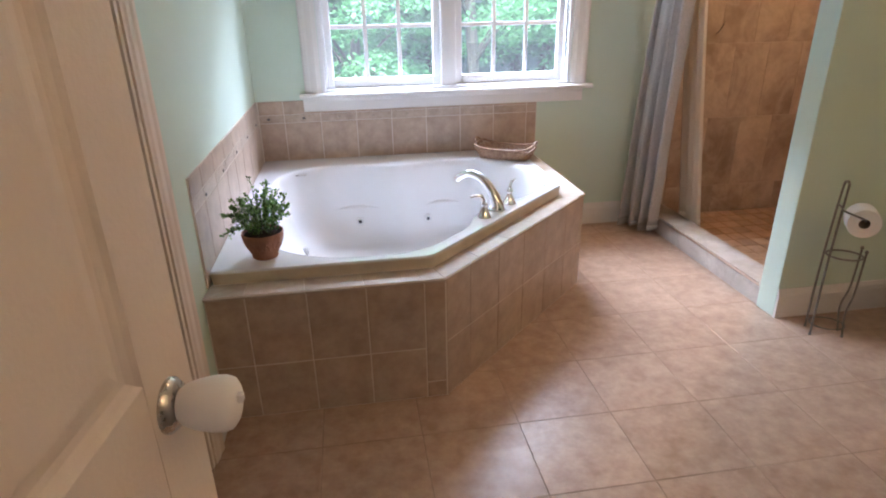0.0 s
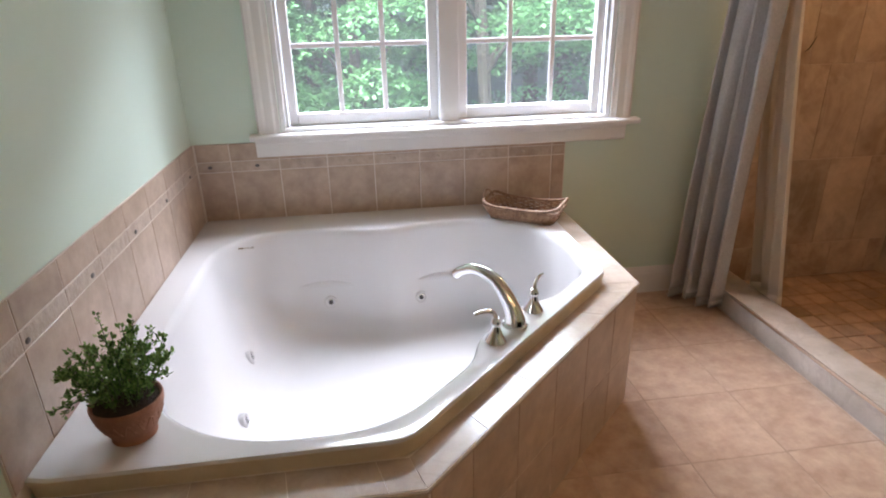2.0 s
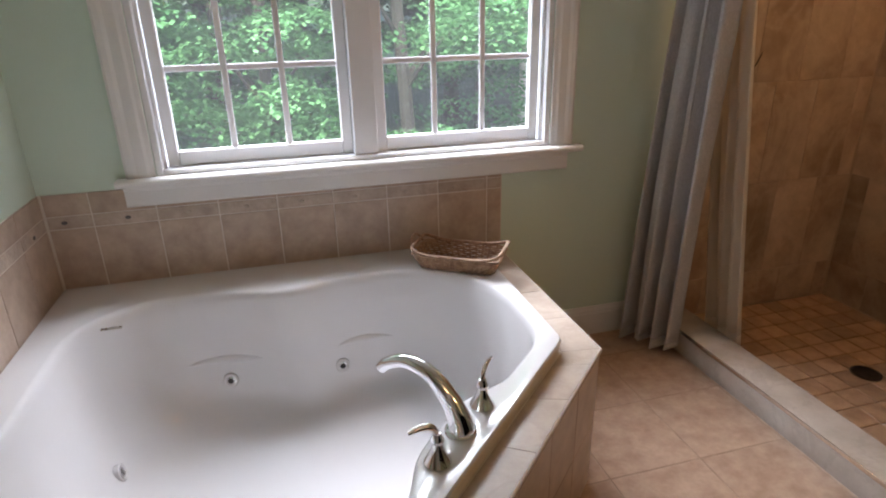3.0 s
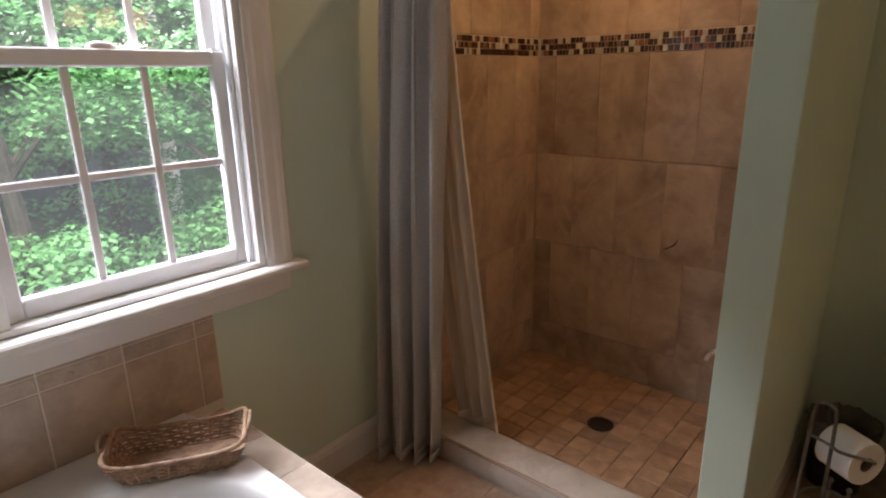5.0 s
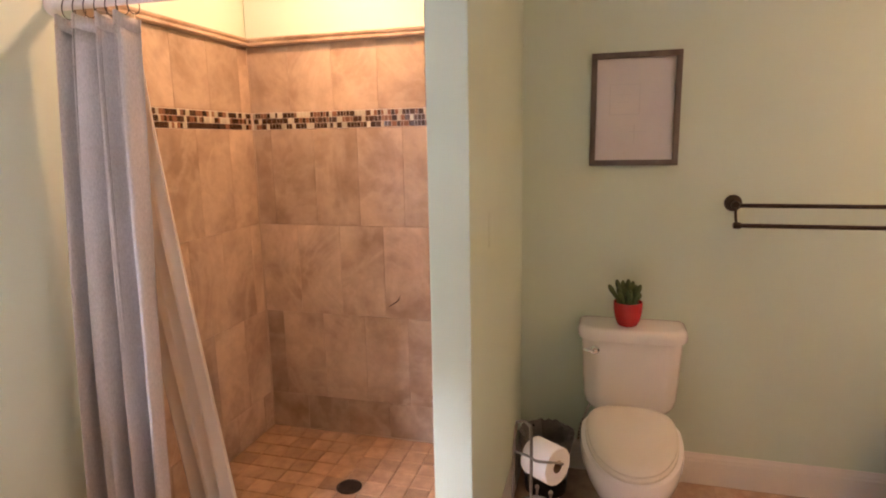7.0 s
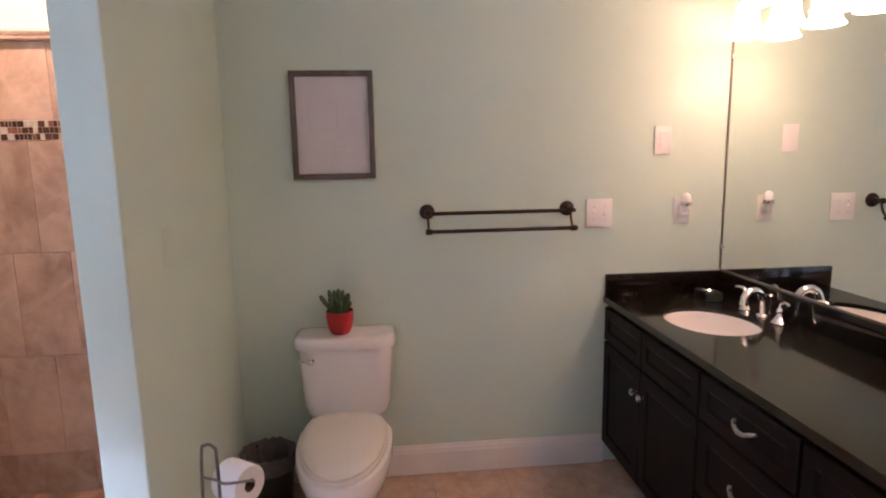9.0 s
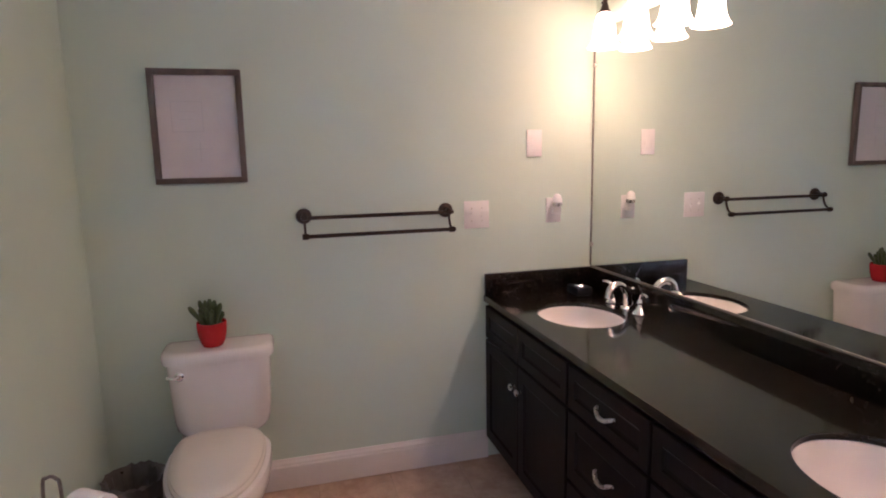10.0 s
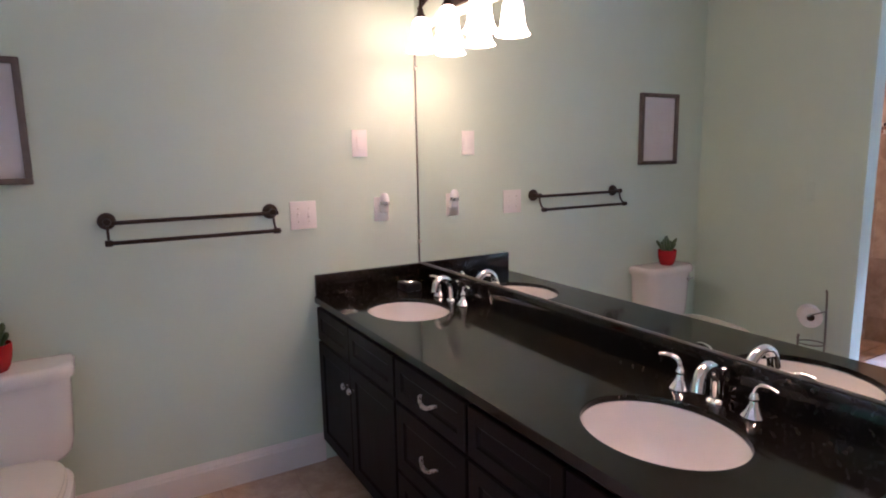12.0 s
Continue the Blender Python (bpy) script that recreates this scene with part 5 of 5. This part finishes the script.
def carcass(xa, xb, label):
    c = thing("vanity_cabinet", label, "cabinet", "vanity cabinets")
    bm = boxes((xa + 0.001, xa + 0.019, SY + 0.02, FY, 0.105, 0.797), (xb - 0.019, xb - 0.001, SY + 0.02, FY, 0.105, 0.797), (xa + 0.019, xb - 0.019, SY + 0.02, FY - 0.02, 0.105, 0.123),
               (xa + 0.019, xb - 0.019, SY + 0.02, SY + 0.03, 0.123, 0.797), (xa + 0.019, xb - 0.019, FY - 0.02, FY, 0.105, 0.14), (xa + 0.019, xb - 0.019, FY - 0.02, FY, 0.765, 0.797),
               (xa + 0.019, xb - 0.019, FY - 0.02, FY, 0.60, 0.64), (xa + 0.019, xa + 0.04, FY - 0.02, FY, 0.14, 0.765), (xb - 0.04, xb - 0.019, FY - 0.02, FY, 0.14, 0.765),
               ((xa + xb) / 2 - 0.02, (xa + xb) / 2 + 0.02, FY - 0.02, FY, 0.14, 0.765))
    part("body", bm, ESPR, c, smooth=False)
    part("toe_kick", boxes((xa + 0.002, xb - 0.002, FY - 0.09, FY - 0.075, 0, 0.105)), ESPR, c, smooth=False)
    return c


for xa, xb, lab in ((VX1, VX0, "espresso sink cabinet with two doors against the wall"), (VX3, VX2, "espresso sink cabinet with two doors beside the entry")):
    c = carcass(xa, xb, lab)
    mid = (xa + xb) / 2 + 0.018
    for a, b, s in ((xa + 0.006, mid, 1), (mid, xb - 0.004, -1)):
        front(a, b, 0.628, 0.790, c, "false_drawer")
        d = front(a, b, 0.110, 0.622, c, "door")
        knob(mid - s * 0.034, 0.517, d)
c = carcass(VX2, VX1, "espresso drawer cabinet with three drawers")
for za, zb in ((0.628, 0.790), (0.362, 0.622), (0.110, 0.356)):
    d = front(VX2 + 0.004, VX1 - 0.004, za, zb, c, "drawer")
    pull((VX1 + VX2) / 2 - 0.018, (za + zb) / 2 - 0.004, d)

SINKS = ((2.478, 0.185), (1.140, 0.188))
SA, SB = 0.205, 0.172
counter = thing("countertop", "polished black granite vanity top with low backsplash", "countertop")
bm = bmesh.new()
Y0, Y1, CB, HB = SY + 0.001, FY + 0.026, 0.811, 0.824


def holed(cx, cy, xa, xb):
    """A field of the top with an oval hole: outer rectangle joined to the oval at matching angles."""
    angs = sorted({2 * math.pi * i / 64 for i in range(64)} | {math.atan2(y - cy, x - cx) % (2 * math.pi) for x in (xa, xb) for y in (Y0, Y1)})
    outer, inner = [], []
    for a in angs:
        c_, s_ = math.cos(a), math.sin(a)
        k = min(((xb if c_ > 0 else xa) - cx) / c_ if abs(c_) > 1e-9 else 9e9, ((Y1 if s_ > 0 else Y0) - cy) / s_ if abs(s_) > 1e-9 else 9e9)
        outer.append((cx + c_ * k, cy + s_ * k))
        r = 1 / math.sqrt((c_ / SA) ** 2 + (s_ / SB) ** 2)
        inner.append((cx + c_ * r, cy + s_ * r))
    n = len(angs)
    ring = lambda pts, z, g=0.0: [bm.verts.new((x + (x - cx) * g, y + (y - cy) * g, z)) for x, y in pts]
    o1, i1, i2, i3, o2 = ring(outer, CT), ring(inner, CT, 0.012), ring(inner, CT - 0.003), ring(inner, HB), ring(outer, CB)
    for p, q in ((o1, i1), (i1, i2), (i2, i3), (i3, o2)):
        for i in range(n):
            bm.faces.new((p[i], p[(i + 1) % n], q[(i + 1) % n], q[i]))
    for i in range(n):
        if not (abs(outer[i][0] - xa) < 1e-6 and abs(outer[(i + 1) % n][0] - xa) < 1e-6) and not (abs(outer[i][0] - xb) < 1e-6 and abs(outer[(i + 1) % n][0] - xb) < 1e-6):
            bm.faces.new((o1[i], o1[(i + 1) % n], o2[(i + 1) % n], o2[i]))


XS = (VX3 - 0.015, 0.86, 1.39, 2.20, 2.735, EX - 0.001)
box(bm, XS[0], XS[1], Y0, Y1, CB, CT)
holed(*SINKS[1], XS[1], XS[2])
box(bm, XS[2], XS[3], Y0, Y1, CB, CT)
holed(*SINKS[0], XS[3], XS[4])
box(bm, XS[4], XS[5], Y0, Y1, CB, CT)
bmesh.ops.remove_doubles(bm, verts=bm.verts, dist=1e-5)
part("top", bm, GRAN, counter)
part("backsplash", boxes((VX3 - 0.015, EX - 0.023, SY + 0.001, SY + 0.021, CT + 0.0005, 0.946), bevel=0.002), GRAN, counter)
part("side_splash", boxes((EX - 0.022, EX - 0.001, SY + 0.001, Y1 - 0.004, CT + 0.0005, 0.946), bevel=0.002), GRAN, counter)

for cx, cy in SINKS:
    s = thing("sink", "white oval undermount sink in the granite top", "sink", "vanity sinks", (cx, cy, 0))
    oval = lambda k, z, n=64: [Vector((SA * k * math.cos(2 * math.pi * i / n), SB * k * math.sin(2 * math.pi * i / n), z)) for i in range(n)]
    part("bowl", loft(bmesh.new(), [oval(1.03, HB - 0.004), oval(1.0, HB - 0.003), oval(0.985, HB - 0.014), oval(0.95, 0.765), oval(0.86, 0.715), oval(0.68, 0.680), oval(0.42, 0.664), oval(0.14, 0.659)], (False, True)), PORC, s)
    part("drain", lathe(bmesh.new(), [(0.024, 0.660), (0.024, 0.663), (0.018, 0.664), (0.016, 0.661), (0, 0.661)], 24), CHROME, s)
    part("overflow", lathe(bmesh.new(), [(0.009, 0), (0.009, 0.003), (0.006, 0.003), (0, 0.001)], 16, pose(0.0, 0.147, 0.742, 70, 0, 0)), CHROME, s)
    f = thing("vanity_faucet", "polished chrome widespread faucet with curled levers", "faucet", "vanity faucets", (cx + 0.022, -0.052, CT))
    pts = [(0, 0, 0), (0, 0, 0.035), (-0.002, 0.006, 0.072), (-0.006, 0.030, 0.102), (-0.010, 0.062, 0.109), (-0.013, 0.088, 0.092), (-0.015, 0.099, 0.054)]
    part("spout", tube(bmesh.new(), smooth_line(pts, 6), lambda q: 0.004 * (1 - q) ** 2 + 0.0125 + 0.0055 * q ** 2, 18), CHROME, f)
    part("spout_base", lathe(bmesh.new(), [(0.026, 0), (0.026, 0.004), (0.022, 0.010), (0.017, 0.012)], 24), CHROME, f)
    part("lift_rod", lathe(bmesh.new(), [(0.003, 0), (0.003, 0.075), (0.007, 0.080), (0.008, 0.086), (0, 0.092)], 14, pose(0, -0.030, 0)), CHROME, f)
    lever_handle(f, 0.107, 0.004, 0, 12, 0.95)
    lever_handle(f, -0.107, 0.004, 0, 172, 0.95)

mirror = thing("wall_mirror", "large frameless wall mirror over the vanity with clips", "mirror")
part("glass", boxes((VX3 + 0.02, EX - 0.012, SY + 0.001, SY + 0.006, 0.952, 2.09)), MIRROR, mirror, smooth=False)
part("channel", boxes((VX3 + 0.02, EX - 0.012, SY + 0.001, SY + 0.0085, 0.9465, 0.9525)), GREYSTRIP, mirror, "thin dull channel under the glass", smooth=False)
part("edge_seal", boxes((EX - 0.012, EX - 0.001, SY + 0.001, SY + 0.009, 0.952, 2.09), bevel=0.002), GREYSTRIP, mirror, "dull grey edge strip")
for z in (1.05, 1.92):
    part("clip", boxes((EX - 0.022, EX - 0.002, SY + 0.006, SY + 0.013, z, z + 0.02), bevel=0.002), NICKEL, mirror)
box_ = thing("trinket_box", "small black square box with a bright lid on the vanity", "box", at=(2.808, 0.008, CT))
part("body", boxes((-0.055, 0.055, -0.042, 0.042, 0, 0.040), bevel=0.008), BLACKP, box_)
part("lid", lathe(bmesh.new(), [(0.026, 0.040), (0.028, 0.043), (0.024, 0.047), (0, 0.048)], 28), CHROME, box_, "bright metal lid")

sconce = thing("vanity_light", "bronze vanity light bar with three lit frosted bell shades", "wall light", "vanity lights")
SH, LY = [2.717, 2.476, 2.236], -0.040
part("back_plate", boxes((2.37, 2.58, SY, SY + 0.022, 2.135, 2.245), bevel=0.008), BRONZE, sconce)
bars = [(2.72 - 0.06 * k, LY - 0.018, 2.188 + 0.018 * math.sin(2 * math.pi * k / 4)) for k in range(9)]
part("bar", tube(bmesh.new(), smooth_line([(2.765, LY - 0.018, 2.17)] + bars + [(2.19, LY - 0.018, 2.17)], 5), 0.0095, 10), BRONZE, sconce)
for x in (2.43, 2.52):
    part("bracket", tube(bmesh.new(), [(x, SY + 0.02, 2.195), (x, LY - 0.018, 2.188)], 0.009, 10), BRONZE, sconce)
for x in SH:
    part("arm", tube(bmesh.new(), smooth_line([(x, LY - 0.018, 2.19), (x, LY - 0.004, 2.20), (x, LY, 2.185), (x, LY, 2.155)], 5), 0.0075, 10), BRONZE, sconce)
    part("cap", lathe(bmesh.new(), [(0.008, 0.052), (0.011, 0.040), (0.018, 0.018), (0.028, 0.002), (0.027, 0.0), (0, 0.0)], 24, pose(x, LY, 2.118)), BRONZE, sconce)
    prof = [(0.024, 2.118), (0.035, 2.106), (0.043, 2.080), (0.047, 2.042), (0.052, 2.008), (0.062, 1.984), (0.072, 1.973), (0.070, 1.970), (0.059, 1.982), (0.048, 2.008), (0.043, 2.042), (0.039, 2.078), (0.031, 2.102), (0.0, 2.110)]
    part("shade", lathe(bmesh.new(), prof, 32, pose(x, LY, 0), cap=False), SHADE, sconce, "lit frosted glass bell shade")
    part("bulb", lathe(bmesh.new(), [(0.0, 2.024), (0.014, 2.028), (0.023, 2.040), (0.024, 2.054), (0.019, 2.070), (0.012, 2.082), (0.012, 2.108)], 24, pose(x, LY, 0), cap=False), BULB, sconce, "glowing warm bulb")

copy_thing(sconce, pose(-1.335, 0, 0))  # its twin over the other sink

# ---- closet shoe rack, seen through the doorway ----
rack = thing("shoe_rack", "wire shoe rack crowded with dark shoes in the closet", "shoe rack")
RX0, RX1, RY0, RY1 = -1.95, -0.78, 2.20, 2.60
LEVELS = [0.10 + 0.235 * k for k in range(7)]
for x in (RX0, RX1, (RX0 + RX1) / 2):
    for y in (RY0, RY1):
        part("post", tube(bmesh.new(), [(x, y, 0), (x, y, 1.62)], 0.011, 10), WHITE, rack)
for z in LEVELS:
    bm = bmesh.new()
    for k in range(9):
        y = RY0 + (RY1 - RY0) * k / 8
        tube(bm, [(RX0, y, z), (RX1, y, z)], 0.0035, 5)
    part("wire_shelf", bm, WHITE, rack)


def shoe(kind):
    """A low shoe: sole and upper, toe towards -y."""
    t = thing("shoe", "dark leather shoe on a wire shelf" if kind == 0 else "tan leather shoe on a wire shelf", "shoe", "shoes on the rack")
    def outline(w, l, z, pinch=0.82):
        pts = []
        for i in range(28):
            a = 2 * math.pi * i / 28
            y = -l * math.cos(a)
            pts.append(Vector((w * math.sin(a) * (1 - (1 - pinch) * math.exp(-((y - 0.04) / 0.06) ** 2)) * (0.86 if y > 0.04 else 1), y, z)))
        return pts
    part("sole", loft(bmesh.new(), [outline(0.046, 0.138, 0.0), outline(0.047, 0.14, 0.016)]), RUBBER if kind else LEATHER, t)
    rings = []
    for f, z in ((1.0, 0.016), (0.99, 0.03), (0.93, 0.045), (0.80, 0.058), (0.62, 0.074)):
        rings.append([Vector((v.x * f, v.y * f + (1 - f) * 0.13, z + (0.022 * (1 - f) * 2 if v.y > 0.05 else 0))) for v in outline(0.045, 0.136, 0)])
    part("upper", loft(bmesh.new(), rings), TANLEA if kind else LEATHER, t)
    return t


protos = [shoe(0), shoe(1)]
rs = random.Random(21)
firsts = [True, True]
for z in LEVELS:
    for k in range(10):
        x = RX0 + 0.075 + k * 0.113
        kind = 1 if rs.random() < 0.55 else 0
        m = pose(x + rs.uniform(-0.008, 0.008), (RY0 + RY1) / 2 - 0.03 + rs.uniform(-0.02, 0.02), z + 0.004, 0, 0, rs.uniform(-8, 8))
        if firsts[kind]:
            protos[kind].matrix_basis = m
            firsts[kind] = False
        else:
            copy_thing(protos[kind], m)

# ---- tiles, piece by piece ----
GX, GY, PITCHX, PITCHY = 0.5105, 1.627, 0.3448, 0.3400
fx = [WX] + [GX + PITCHX * k for k in range(-3, 8) if WX + 0.01 < GX + PITCHX * k < EX - 0.01] + [EX]
fy = [SY] + [GY + PITCHY * k for k in range(-5, 6) if SY + 0.01 < GY + PITCHY * k < NY - 0.01] + [NY]
for xa, xb in zip(fx, fx[1:]):
    for ya, yb in zip(fy, fy[1:]):
        cx, cy = (xa + xb) / 2, (ya + yb) / 2
        if (xa > 2.0 and ya > PY1) or (xb < 1.0 and ya > 2.75):
            continue
        piece("tile", tile_mesh(xb - xa - 0.004, yb - ya - 0.004, 0.007, FLOORT, 0.0012), (xa + 0.002, ya + 0.002, -0.007), floor, (-90, 0, 0))

# shower floor: small tumbled squares
sx0, sy0 = 2.05, PY1 + 0.016
rf = random.Random(4)
nx, ny = 9, 12
px_, py_ = (EX - 0.016 - sx0) / nx, (NY - 0.054 - sy0) / ny
for i in range(nx):
    for j in range(ny):
        if math.dist((sx0 + px_ * (i + 0.5), sy0 + py_ * (j + 0.5)), (2.475, 2.838)) < 0.045:
            continue
        piece("stone_tile", tile_mesh(px_ - 0.004, py_ - 0.004, 0.007, PEBT, 0.0025), (sx0 + px_ * i + 0.002, sy0 + py_ * j + 0.002, 0.0312 + rf.uniform(-0.0006, 0.0006)), shower_floor, (-90, 0, 0))

# shower walls: tall travertine tiles in running bond, a mosaic band between
wall_tiles = thing("shower_tiles", "travertine shower wall tiles with a mosaic band", "wall tiles")
BANDS = [(0.038, 0.225), (0.225, 0.679), (0.679, 1.134), (1.134, 1.602), (1.684, 1.994)]
for k, (za, zb) in enumerate(BANDS):
    off = 0.1145 * (k % 2)
    tile_row(wall_tiles, cuts(2.044, 2.044 + 0.12 + off, 0.229, EX - 0.014), za, zb, lambda a, z: (a, NY - 0.0425, z), 0, TRAV, gap=0.0013, thick=0.003, name="wall_tile")
    for a, b in zip(*(lambda c: (c, c[1:]))(cuts(PY1 + 0.013, PY1 + 0.09 + off, 0.229, NY - 0.052))):
        piece("wall_tile", tile_mesh(b - a - 0.0013, zb - za - 0.0013, 0.003, TRAV, 0.001), (EX - 0.0052, b - 0.001, za + 0.001), wall_tiles, (0, 0, -90))
    for a, b in zip(*(lambda c: (c, c[1:]))(cuts(2.044, 2.2 + off, 0.229, EX - 0.014))):
        piece("wall_tile", tile_mesh(b - a - 0.0013, zb - za - 0.0013, 0.003, TRAV, 0.001), (b - 0.001, PY1 + 0.0042, za + 0.001), wall_tiles, (0, 0, 180))
rm = random.Random(9)
mosaic = thing("mosaic_band", "brown and cream glass mosaic band round the shower", "mosaic")
part("grout_bed", boxes((2.044, EX - 0.014, NY - 0.0440, NY - 0.0425, 1.602, 1.684), (EX - 0.0068, EX - 0.0053, PY1 + 0.013, NY - 0.0442, 1.602, 1.684)), PALEGR, mosaic, smooth=False)
for r in range(3):
    za = 1.6045 + 0.0263 * r
    for lo_, hi, north in ((2.10, EX - 0.016, True), (PY1 + 0.016, NY - 0.052, False)):
        v = lo_
        while v < hi - 0.012:
            w = min(rm.choice((0.014, 0.018, 0.018, 0.027)), hi - v)
            m = rm.choice((MOS_D, MOS_D, MOS_M, MOS_L))
            at = (v, NY - 0.0438, za) if north else (EX - 0.0066, v + w - 0.0025, za)
            piece("chip", tile_mesh(w - 0.0025, 0.0238, 0.003, m, 0.001), at, mosaic, (0, 0, 0 if north else -90))
            v += w

# dark fissures in two of the stone tiles
for pts in ([(EX - 0.0087, 2.735, 0.795), (EX - 0.0087, 2.748, 0.770), (EX - 0.0087, 2.772, 0.752), (EX - 0.0087, 2.80, 0.735)], [(2.292, NY - 0.0462, 1.262), (2.278, NY - 0.0462, 1.232), (2.262, NY - 0.0462, 1.205), (2.243, NY - 0.0462, 1.192)]):
    part("fissure", tube(bmesh.new(), smooth_line(pts, 5), lambda f: 0.0006 + 0.0026 * math.sin(math.pi * f), 6), DRAINM, wall_tiles, "dark natural fissure in the stone")
